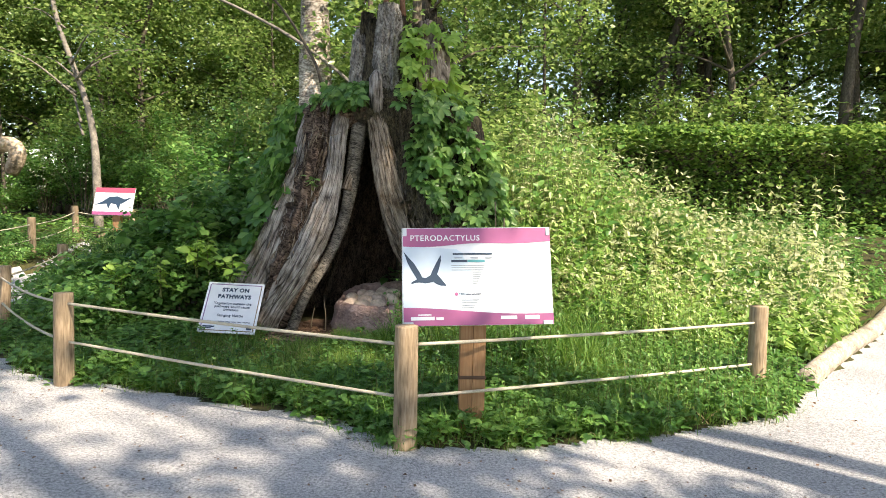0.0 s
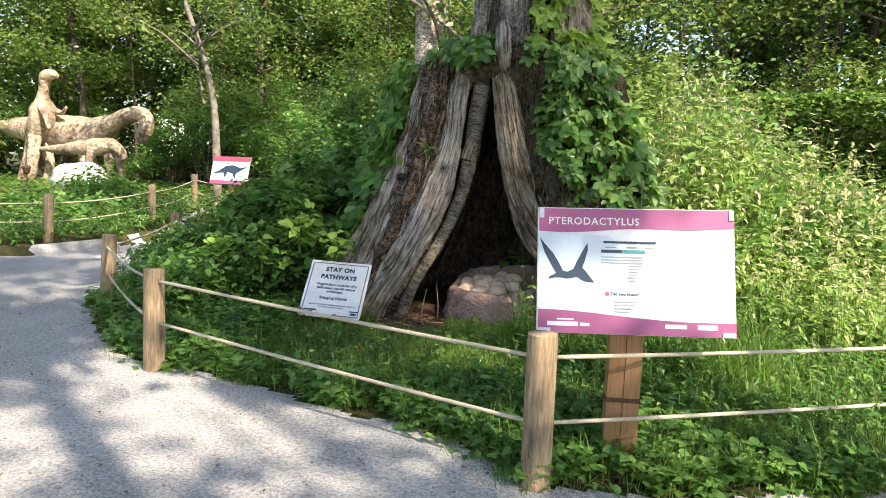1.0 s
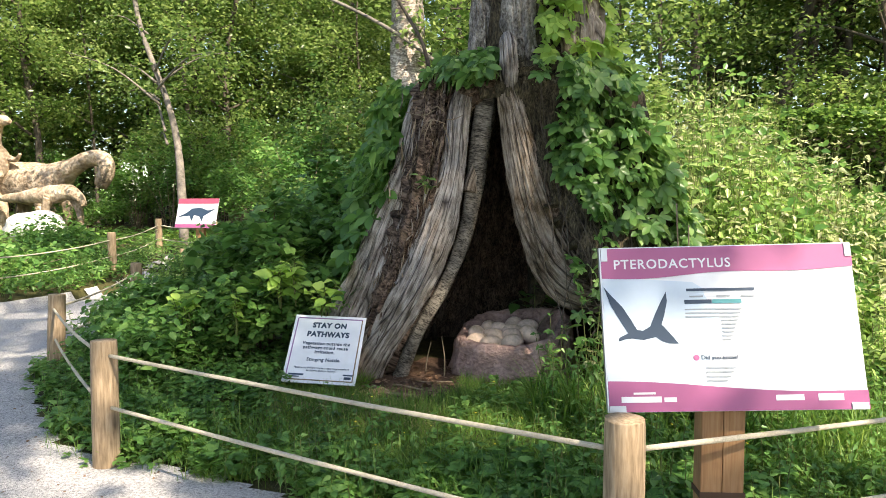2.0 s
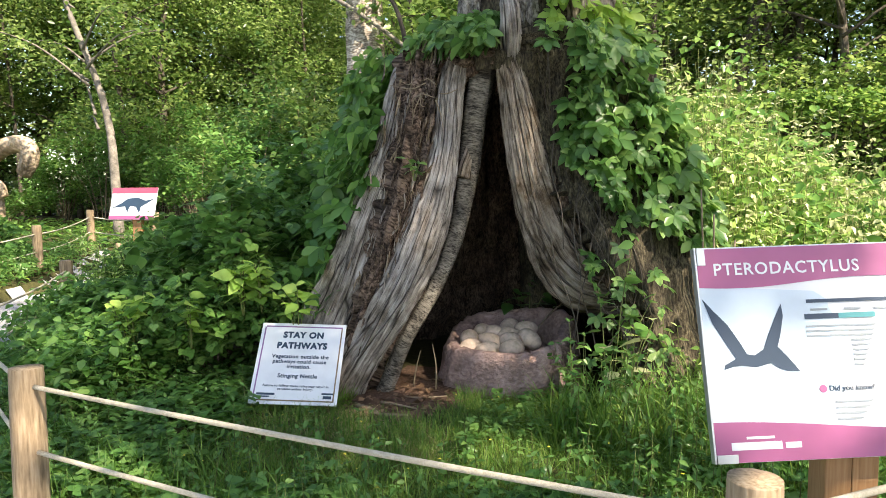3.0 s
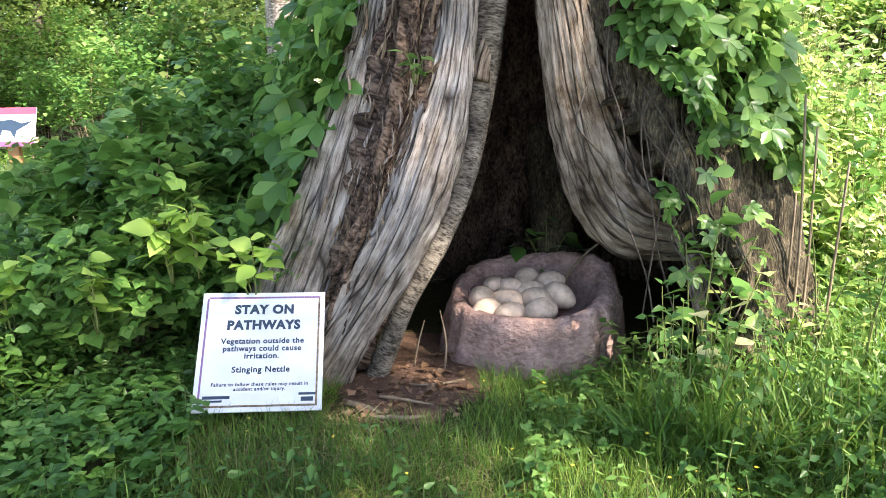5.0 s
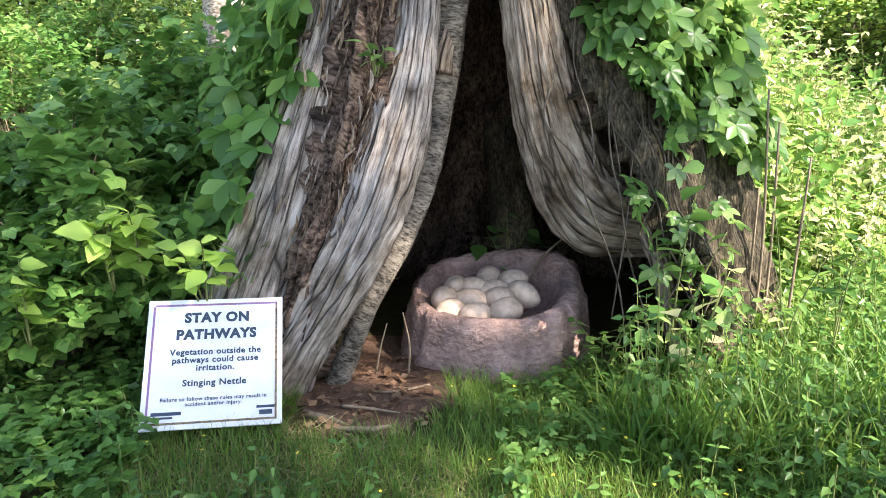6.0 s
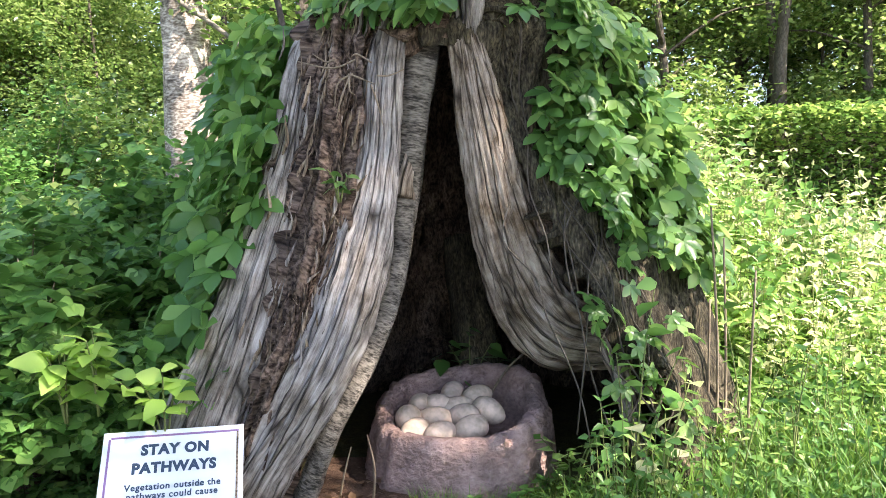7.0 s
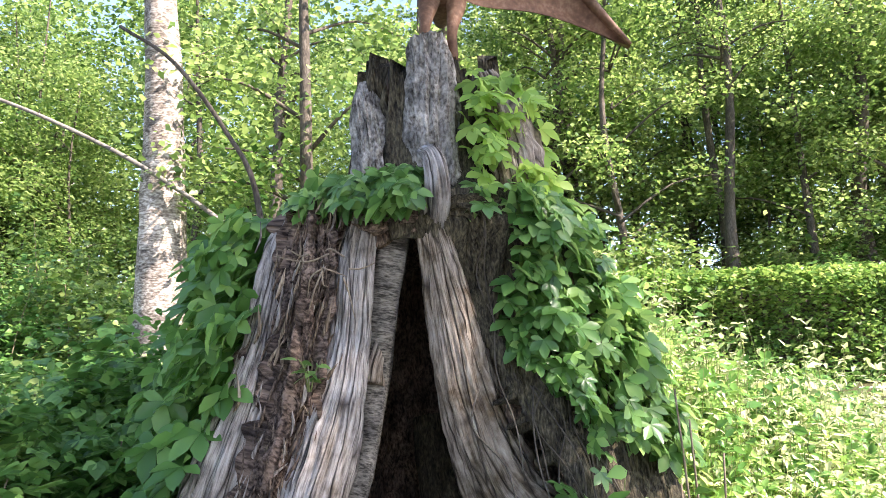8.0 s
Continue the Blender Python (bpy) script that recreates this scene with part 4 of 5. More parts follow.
while made < 58:
    x, y = r.uniform(-26, 24), r.uniform(9.6, 32)
    if inside(ROUTE, np.array(x), np.array(y)) or (x > 1 and y < 17.6) or (x < -9 and y < 19 and x > -24) or (-9 < x < -5 and y < 14) or (-7 < x < -2.2 and y < 17):
        continue
    if min(math.hypot(x - a, y - b) for a, b in taken) < 1.7:
        continue
    taken.append((x, y))
    made += 1
    tree(x, y, r.uniform(9, 16), r.uniform(0.06, 0.17), 20 + made, (r.normal(0, 0.5), r.normal(0, 0.5)), limbs=20, reach=r.uniform(1.8, 2.8), low=r.uniform(0.1, 0.3), per=150, leaf=0.125, clump=1.15)
for k in range(11):
    tree(r.uniform(-32, -10), r.uniform(19.5, 27), r.uniform(9, 15), r.uniform(0.07, 0.16), 140 + k, (r.normal(0, 0.5), 0), limbs=22, reach=2.6, low=0.08, per=110, leaf=0.17, clump=1.25)
for k in range(10):
    tree(3.5 + 1.5 * k + r.normal(0, 0.5), r.uniform(21, 29), r.uniform(14, 18), r.uniform(0.1, 0.2), 170 + k, (r.normal(0, 0.5), 0), limbs=22, reach=2.8, low=0.25, per=110, leaf=0.16, clump=1.2)
# unseen trees added behind and beside the path; their crowns dapple the ground
for k, (x, y, h, reach, per, low) in enumerate([(7.4, 1.6, 21, 2.6, 85, 0.4), (10.6, 0.4, 16, 1.6, 16, 0.68), (9.8, -1.2, 10.1, 1.5, 28, 0.5), (7.3, -1.3, 16.5, 1.7, 46, 0.62), (6.4, -2.2, 18, 2.3, 62, 0.5), (13.4, -3.6, 17, 2.2, 8, 0.42), (8.6, -5.5, 17, 2.4, 55, 0.42), (12.5, -5.0, 17, 2.2, 10, 0.42), (3.0, -6.5, 16, 2.6, 55, 0.42), (-2.5, -6.5, 15, 3, 55, 0.42), (-7, -6.5, 13, 3, 55, 0.42), (-16, -1, 14, 3, 55, 0.42)]):
    tree(x, y, h, 0.2, 90 + k, (0, 0), limbs=22, reach=reach, low=low, per=per, leaf=0.2, clump=0.85)


def far_woods():
    """Leaf mass of the distant wood, in lumps from the ground to the treetops."""
    n = 900
    a, d = rng.uniform(radians(30), radians(165), n), rng.uniform(30, 44, n)
    c = np.stack([d * np.cos(a), d * np.sin(a) + 2, rng.uniform(0, 1, n) ** 1.15 * 22], 1)
    pos = clumps(c, rng.uniform(1.6, 3.4, n), 200, 0.8)
    pos[:, 2] = np.abs(pos[:, 2])
    ob = field("far_woods", KITE, pos, rng.uniform(0.24, 0.46, len(pos)), free_turns(len(pos), (-0.9, 0.4), 0.7), LEAF_TREE)
    tagged(ob, "distant leafy green woodland", "woods", kind="stuff")


far_woods()


# ---- undergrowth ----
def shrub(x, y, height, radius, seed, per=60, leaf=0.09, material=LEAF_WILD, shape=LIGHT_OVATE, label="dense leafy green shrub in the undergrowth", stems=9):
    z0 = float(ground_z(x, y))
    s = thing("shrub", label, "shrub", "undergrowth shrubs", at=(x, y, z0))
    q = np.random.default_rng(seed)
    pieces, tips = [], []
    for k in range(stems):
        a, d = q.uniform(0, 2 * math.pi), radius * math.sqrt(q.uniform(0.02, 1))
        hh = height * (1 - 0.45 * (d / radius) ** 2) * q.uniform(0.75, 1.05)
        end = (d * math.cos(a), d * math.sin(a), hh)
        mid = (end[0] * 0.4, end[1] * 0.4, hh * 0.55)
        pieces.append(tube([(end[0] * 0.1, end[1] * 0.1, -0.05, 0.014), (*mid, 0.01), (*end, 0.003)], 5, 8))
        for t in np.linspace(0.25, 1.0, 6):
            tips.append(np.array(mid) * (1 - t) * 1.0 + np.array(end) * t + q.normal(0, 0.12 * radius, 3))
    tagged(link_mesh("stem", *join(pieces), TWIG, s), kind="stuff")
    tips = np.array(tips)
    tips[:, 2] = np.maximum(tips[:, 2], 0.08)
    pos = clumps(tips, q.uniform(0.5, 1.0, len(tips)) * (0.2 + 0.22 * radius), per, 0.8)
    pos[:, 2] = np.maximum(pos[:, 2], 0.03)
    field("foliage", shape, pos, q.uniform(0.6, 1.3, len(pos)) * leaf, free_turns(len(pos), (-0.8, 0.3), 0.5), material, s)
    return s


# close bushes beside the stump
for k, (x, y, h, rad, leaf) in enumerate([(-2.3, 6.15, 1.0, 0.42, 0.075), (-2.45, 6.5, 1.4, 0.5, 0.085), (-2.0, 7.0, 1.7, 0.6, 0.085), (-3.2, 6.4, 0.5, 0.55, 0.08), (-2.75, 5.6, 0.42, 0.45, 0.07), (-2.9, 7.9, 1.3, 0.7, 0.09),
                                          (-1.72, 6.25, 0.85, 0.26, 0.075), (-4.5, 7.6, 0.4, 0.7, 0.08), (-5.0, 9.4, 0.7, 0.8, 0.09), (-3.3, 9.6, 1.7, 0.9, 0.1), (-1.7, 7.9, 1.8, 0.7, 0.09)]):
    shrub(x, y, h, rad, 200 + k, 44 if k < 4 or k == 6 else 70, leaf, shape=TRIO if k in (3, 6) else (LOBED if k < 3 else LIGHT_OVATE), label="broad-leaved green bush beside the stump", stems=10)
shrub(-2.25, 6.25, 1.55, 0.4, 233, 10, 0.11, LEAF_WILD, LOBED, "tall bush with large lobed leaves beside the stump", 7)
shrub(-2.9, 6.7, 1.5, 0.5, 234, 10, 0.11, LEAF_WILD, LOBED, "tall bush with large lobed leaves beside the stump", 7)
# woodland floor behind
q = np.random.default_rng(5)
count = 0
while count < 80:
    x, y = q.uniform(-18, 16), q.uniform(8.6, 22)
    if inside(ROUTE, np.array(x), np.array(y)) or (0.6 < x and y < 17.5) or (x < -7 and y < 18) or (x < -4 and y < 14):
        continue
    count += 1
    low = -5 < x < -1 and y < 13
    shrub(x, y, q.uniform(1.3, 1.8) if low else q.uniform(1.6, 4.2), q.uniform(0.9, 1.6), 300 + count, 46, q.uniform(0.09, 0.13), LEAF_TREE if count % 3 else LEAF_WILD, KITE)
for k in range(13):
    shrub(1.2 + 1.35 * k + q.normal(0, 0.3), q.uniform(18.6, 24), q.uniform(3.4, 5.2), 1.7, 460 + k, 46, 0.15, LEAF_TREE, KITE, "tall leafy thicket behind the hedge")
for k, (x, y) in enumerate([(-9.5, 9.5), (-11, 11.5), (-12.5, 9), (-14, 20), (-17, 20), (-20, 19), (-23, 17), (-12, 19), (-9.8, 16.8), (-7.4, 14.6), (-6.2, 13.4), (-26, 14), (-24, 20.5), (-26.5, 19), (-28, 21), (-22, 21), (-25, 23), (-30, 18), (-29, 24)]):
    shrub(x, y, 0.6 if y < 12 else (2.8 if x > -21.5 else 4.6), 1.2 if x > -21.5 else 1.9, 420 + k, 46, 0.11, LEAF_WILD, KITE)


# ---- weeds, grass and ground cover ----
def scatter(n, x0, x1, y0, y1, keep):
    x, y = rng.uniform(x0, x1, n), rng.uniform(y0, y1, n)
    ok = keep(x, y)
    return x[ok], y[ok]


def off_stump(x, y):
    return ((np.hypot(x - STUMP[0], y - STUMP[1]) > 1.25) | ((x > -0.42) & (y < 6.25 + 0.06 * np.sin(x * 9)))) & (np.hypot(x + 0.2, y - 6.6) > 0.52)


def weeds(name, n, area, height, leaf, material, label, keep, pairs=9, shape=NETTLE):
    """Upright stems with leaves in crossed pairs."""
    x, y = scatter(n, *area, keep)
    z, h = ground_z(x, y), height(x, y) * rng.uniform(0.5, 1.2, len(x))
    lean = rng.normal(0, 0.09, (len(x), 2)) * h[:, None]
    group = thing(name, label, "weeds", kind="stuff")
    pos, rot, size = [], [], []
    for k in range(pairs):
        t = 0.2 + 0.8 * (k + 1) / pairs
        base = np.stack([x + lean[:, 0] * t * t, y + lean[:, 1] * t * t, z + h * (t + rng.normal(0, 0.03, len(x)))], 1)
        yaw = rng.uniform(0, 2 * math.pi, len(x))
        for s in (0, math.pi):
            pos.append(base)
            rot.append(turns(yaw + s, rng.uniform(-1.05, 0.35, len(x)) + 0.7 * (t > 0.95), rng.normal(0, 0.55, len(x))))
            size.append(leaf * rng.uniform(0.7, 1.3, len(x)) * (1.25 - 0.6 * t))
    field("foliage", shape, np.concatenate(pos), np.concatenate(size), np.concatenate(rot), material, group)
    thin = (np.array([(-0.003, 0, 0), (0.003, 0, 0), (0.0015, 1, 0), (-0.0015, 1, 0), (0, 0, 0.003), (0, 1, 0.0015)]), [(0, 1, 2, 3), (1, 4, 5, 2), (4, 0, 3, 5)])
    d = np.stack([lean[:, 0], lean[:, 1], h], 1)
    ln = np.linalg.norm(d, axis=1)
    yv = d / ln[:, None]
    xv = np.cross(yv, [0.0, 1.0, 0.0])
    xv /= np.linalg.norm(xv, axis=1)[:, None]
    zv = np.cross(xv, yv)
    m = np.stack([xv, yv * ln[:, None], zv], 2)
    field("stalk", thin, np.stack([x, y, z], 1), np.ones(len(x)), m, STEM, group)
    return group


def right_bed(x, y):
    return ~inside(ROUTE, x + 0.12, y) & off_stump(x, y) & (x > 0.75 + 0.35 * np.sin(y * 3)) & (y > 5.0 + 0.5 * np.abs(x - 2.2) * 0.4)


def weed_height(x, y):
    back = smooth(6.4, 8.9, y - 0.15 * (x - 1.0))
    return 0.3 + back * np.interp(x, [0.8, 1.5, 2.1, 2.7, 3.3, 4.0, 4.8], [1.9, 1.65, 1.2, 0.8, 0.5, 0.3, 0.2])


# paler and darker leaf colours stand in for sun and shade on the weeds
weeds("tall_weeds", 500, (0.9, 4.6, 7.4, 10.2), lambda x, y: 1.12 * weed_height(x, y), 0.14, LEAF_WILD, "broad-leaved green weeds among the nettles", right_bed, 7, LIGHT_OVATE)
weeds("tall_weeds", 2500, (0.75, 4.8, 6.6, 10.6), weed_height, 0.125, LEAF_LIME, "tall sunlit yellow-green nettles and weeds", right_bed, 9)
weeds("tall_weeds", 1200, (0.9, 4.8, 7.0, 10.8), lambda x, y: 1.1 * weed_height(x, y) + 0.1, 0.075, LEAF_PALE, "pale weeds among the nettles, sun glare put into the leaf colour", right_bed, 8)
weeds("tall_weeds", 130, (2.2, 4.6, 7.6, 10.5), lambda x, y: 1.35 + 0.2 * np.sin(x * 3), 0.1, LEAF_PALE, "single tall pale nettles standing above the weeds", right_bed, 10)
weeds("low_weeds", 420, (0.8, 3.6, 4.6, 6.6), lambda x, y: 0.2 + 0.08 * np.sin(x * 2.3 + y) ** 2, 0.055, LEAF_WILD, "low sunlit weeds in the grass", lambda x, y: right_bed(x, y + 0.4), 5)
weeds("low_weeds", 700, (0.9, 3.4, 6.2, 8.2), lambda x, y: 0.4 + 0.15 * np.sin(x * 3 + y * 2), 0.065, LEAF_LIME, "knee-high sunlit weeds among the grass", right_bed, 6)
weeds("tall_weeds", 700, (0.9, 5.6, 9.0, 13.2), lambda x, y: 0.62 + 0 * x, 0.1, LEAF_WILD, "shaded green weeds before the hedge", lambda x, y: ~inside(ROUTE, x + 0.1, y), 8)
weeds("low_weeds", 220, (0.3, 1.7, 5.3, 6.5), lambda x, y: 0.4 + 0.14 * np.sin(x * 5 + y), 0.06, LEAF_WILD, "knee-high weeds against the stump's roots", lambda x, y: np.hypot(x - STUMP[0], y - STUMP[1]) > 1.25, 6)
weeds("low_weeds", 1100, (-4.0, 3.4, 4.2, 6.2), lambda x, y: 0.16 + 0.1 * np.abs(np.sin(x * 1.7)), 0.055, LEAF_WILD, "low green weeds inside the fence", lambda x, y: ~inside(ROUTE, x, y + 0.05) & off_stump(x, y) & ((x > 0.7) | (x < -1.5) | (y < 5.2)), 4)
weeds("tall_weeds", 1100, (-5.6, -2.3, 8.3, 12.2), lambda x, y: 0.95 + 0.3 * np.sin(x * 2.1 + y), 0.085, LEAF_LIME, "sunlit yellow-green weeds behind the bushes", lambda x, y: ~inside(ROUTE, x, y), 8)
weeds("low_weeds", 1600, (-9, -3.5, 6, 14), lambda x, y: 0.4 + 0 * x, 0.08, LEAF_WILD, "green weeds along the far path", lambda x, y: ~inside(ROUTE, x, y), 6)


def cover(name, n, area, leaf, lift, material, label, keep, shape=TRIO, droop=(-0.25, 0.5)):
    x, y = scatter(n, *area, keep)
    pos = np.stack([x, y, ground_z(x, y) + rng.uniform(0.015, lift, len(x))], 1)
    ob = field(name, shape, pos, rng.uniform(0.6, 1.4, len(x)) * leaf, free_turns(len(x), droop, 0.3), material)
    return tagged(ob, label, "ground cover", kind="stuff")


def in_bed(x, y):
    return ~inside(ROUTE, x + 0.05 * np.sin(y * 20), y + 0.08 * np.sin(x * 9)) & off_stump(x, y)


cover("ground_cover", 30000, (-4.6, 3.7, 3.7, 6.6), 0.052, 0.15, LEAF_WILD, "low creeping green leaves", lambda x, y: in_bed(x, y) & ~((x > -1.5) & (x < 2.7 + 0.25 * np.sin(y * 7)) & (y > 4.7 + 0.15 * np.sin(x * 6))))
cover("ground_cover", 4200, (-0.2, 2.9, 4.6, 6.4), 0.034, 0.12, LEAF_WILD, "small creeping leaves among the grass", lambda x, y: in_bed(x, y) & (np.sin(x * 4.1 + y * 2) * np.sin(y * 5.3 - x) > -0.25))
cover("ground_cover", 9000, (-24, 12, 7.5, 19), 0.1, 0.25, LEAF_WILD, "woodland floor plants", lambda x, y: ~inside(ROUTE, x, y) & off_stump(x, y))
cover("ground_cover", 6000, (-24, -7, 3, 19), 0.09, 0.2, GRASS, "sunlit low green plants on the clearing", lambda x, y: ~inside(ROUTE, x, y))


def grass(n, area, height, label, keep, material=GRASS):
    x, y = scatter(n, *area, keep)
    pos = np.stack([x, y, ground_z(x, y)], 1)
    ob = field("grass", BLADE, pos, height * rng.uniform(0.5, 1.4, len(x)), free_turns(len(x), (0.7, 1.5) if material is GRASS else (-0.1, 0.9), 0.5), material)
    return tagged(ob, label, "grass", kind="stuff")


# outline of the sun patch that yellow blades paint on the lawn
def sun_patch(x, y):
    return np.hypot((x + 0.95) / 0.75, (y - 5.3) / 0.32) + 0.2 * np.sin(x * 8) * np.sin(y * 9) < 1


def lawn(x, y):
    return in_bed(x, y) & ~((x > -1.05) & (x < -0.45) & (y > 5.55))


grass(66000, (-1.7, 2.6, 4.3, 6.6), 0.105, "uneven green grass before the stump", lawn)
grass(11000, (0.6, 3.3, 5.0, 8.4), 0.19, "tall seeding grass in the sun", lambda x, y: in_bed(x, y) & (np.hypot(x - STUMP[0], y - STUMP[1]) > 1.5))
grass(5200, (0.2, 2.0, 5.3, 6.6), 0.3, "long grass against the stump's roots", lambda x, y: np.hypot(x - STUMP[0], y - STUMP[1]) > 1.2)
grass(14000, (-2.6, 3.7, 3.7, 5.0), 0.2, "grass tufts spilling over the path's edge", lambda x, y: in_bed(x, y - 0.04) & (bed_distance(x, y) < 0.5))
grass(5200, (-1.8, -0.1, 4.9, 5.7), 0.085, "straw-coloured blades standing in for a sun patch on the grass", sun_patch, LEAF_STRAW_SUN)
grass(9000, (-3.2, 3.7, 3.6, 6.0), 0.12, "short grass creeping over the path's edge", lambda x, y: bed_distance(x, y) + 0.05 * np.sin(x * 7 + y * 5) < 0.08)
cover("ground_cover", 2600, (-4.2, 3.7, 3.6, 6.2), 0.045, 0.09, LEAF_WILD, "small leaves creeping over the path's edge", lambda x, y: bed_distance(x, y) + 0.05 * np.sin(x * 5 - y * 4) < 0.08)
grass(2600, (-2.6, 3.7, 3.7, 5.0), 0.15, "dry straw blades along the path's edge", lambda x, y: in_bed(x, y - 0.04) & (bed_distance(x, y) < 0.4), LEAF_STRAW_SUN)
grid_sheet("bare_soil", np.arange(-1.3, 0.1, 0.04), np.arange(5.5, 7.0, 0.04), 0.012, BARE_SOIL,
                  lambda x, y: np.hypot((x + 0.74) / 0.44, (y - 6.15) / 0.62) + 0.12 * np.sin(x * 11) * np.sin(y * 9) < 0.95, "bare brown soil before the hollow", category="soil")


# ---- hedge ----
def build_hedge():
    hedge = thing("hedge", "long trimmed green hedge with a flat top", "hedge", kind="structure")
    x0, x1, y0, y1 = 1.5, 15.0, 16.0, 17.4
    zg = 0.7
    h = 2.35
    core = box_bm((x1 - x0 - 0.3, y1 - y0 - 0.9, h - 0.3), ((x0 + x1) / 2, (y0 + y1) / 2 + 0.4, zg + h / 2 - 0.2), 0.1)
    part("core", core, TRUNK_BARK, hedge, "dark twiggy core")
    n = 40000
    u = rng.uniform(x0, x1, n)
    face = rng.uniform(0, 1, n) < 0.6
    y = np.where(face, y0 + rng.normal(0, 0.13, n), rng.uniform(y0, y1, n))
    z = np.where(face, rng.uniform(zg, zg + h, n), zg + h + rng.normal(0, 0.06, n))
    y = y + np.where(face, 0.42 * smooth(0.25, 0.7, zg + h - z), 0)  # top set forward, an overhang added to shade the face
    y = y + 0.12 * np.sin(u * 1.3) + 0.08 * np.sin(z * 3 + u * 2)
    field("foliage", KITE, np.stack([u, y, z], 1), rng.uniform(0.08, 0.15, n), free_turns(n, (-0.6, 0.7), 0.7), LEAF_HEDGE, hedge)


build_hedge()


# ---- creeper on the stump ----
def creeper(name, n, a0, a1, z0, z1, size, material, label, lump=0.05, keep=None):
    """Five-fingered leaves hung over the stump's outside between two bearings and heights."""
    pos, rot = [], []
    while len(pos) < n:
        a, z = radians(rng.uniform(a0, a1)), rng.uniform(z0, z1)
        if noise.noise((math.cos(a) * 3, math.sin(a) * 3, z * 1.6)) < -0.28 or (keep and not keep(math.degrees(a), z)):
            continue
        rr = shell_radius(a, min(z, 3.3)) + rng.uniform(0.02, lump + 0.12)
        pos.append((STUMP[0] + rr * math.cos(a), STUMP[1] + rr * math.sin(a), z))
        rot.append((a - math.pi / 2 + rng.normal(0, 0.65), rng.uniform(-1.35, -0.35), rng.normal(0, 0.4)))
    rot = np.array(rot)
    vine = thing(name, label, "creeper")
    field("foliage", CREEPER, np.array(pos), size * rng.uniform(0.6, 1.25, n), turns(rot[:, 0], rot[:, 1], rot[:, 2]), material, vine)
    stems = []
    for k in range(8):
        a = radians(rng.uniform(a0, a1))
        rows = []
        for z in np.linspace(max(z0, 0.1), z1, 7):
            a += rng.normal(0, 0.06)
            rr = shell_radius(a, min(z, 3.3)) + 0.015
            rows.append((STUMP[0] + rr * math.cos(a), STUMP[1] + rr * math.sin(a), z, 0.004))
        stems.append(tube(rows, 5, 24))
    tagged(link_mesh("vine_stem", *join(stems), TRUNK_BARK, vine), kind="stuff")


def sunny_flank(a, z):
    return a > np.interp(z, [1.1, 1.25, 1.4, 1.6, 1.8, 2.0], [338, 322, 308, 298, 291, 284])


creeper("creeper", 560, 180, 219, 0.35, 2.42, 0.14, LEAF_WILD, "five-fingered green creeper hanging on the stump's shaded flank", 0.4)
creeper("creeper", 520, 283, 356, 1.1, 2.5, 0.112, LEAF_VINE, "five-fingered green creeper draped over the stump's sunny flank", 0.06, sunny_flank)
creeper("creeper", 40, 294, 318, 0.5, 1.5, 0.08, LEAF_VINE, "sparse creeper over the dark mossy bark", 0.02)
creeper("creeper", 130, 290, 345, 2.4, 3.15, 0.115, LEAF_YOUNG, "bright young creeper climbing the stump's top", 0.1)
creeper("creeper", 230, 198, 262, 2.34, 2.56, 0.115, LEAF_VINE, "creeper lying along the stump's broken shoulder", 0.14)


# ---- far clearing: sign, statues, boulder, light ----
def build_far_sign():
    W, Hh = 0.914, 0.61
    m = board_pose((-8.72, 12.5, 0.95), (0.99, 0.1), 18)
    sign = thing("information_sign", "distant pink and white information board on a wooden post", "sign")
    board = part("board", box_bm((W, Hh, 0.012), (W / 2, Hh / 2, -0.006), 0.002), WHITE, sign, "white printed board")
    board.matrix_basis = m
    bar("top_band", 0, 0.5, W, 0.609, CRIMSON, board, 0.003), bar("bottom_band", 0, 0.001, W, 0.075, PINK, board, 0.003)
    flat_shape("printed_silhouette", [(0.03, 0.22), (0.2, 0.3), (0.34, 0.4), (0.52, 0.42), (0.7, 0.36), (0.88, 0.4), (0.72, 0.3), (0.62, 0.24), (0.6, 0.12), (0.52, 0.24), (0.4, 0.26), (0.36, 0.13), (0.3, 0.25)], NAVY, board, 0.003)
    flat_shape("sky_print", [(0.0, 0.3), (W, 0.42), (W, 0.49), (0.0, 0.49)], PALE_BLUE, board, 0.002)
    p = part("timber_post", box_bm((0.18, 0.09, 0.9), (0, 0, 0.35), 0.004), CEDAR, sign)
    p.matrix_basis = pose(-8.22, 12.68, float(ground_z(-8.22, 12.68)) - 0.1, 0, 0, 6)


build_far_sign()


def statue(label, limbs):
    ob = link_mesh("dinosaur_statue", *join([tube([(x, y, z, 0.9 * rad) for x, y, z, rad in rows], 14, 34, 0.24, 1, k * 2.1 + len(limbs)) for k, rows in enumerate(limbs)]), STATUE_TAN)
    tagged(ob, label, "statue", "dinosaur statues")


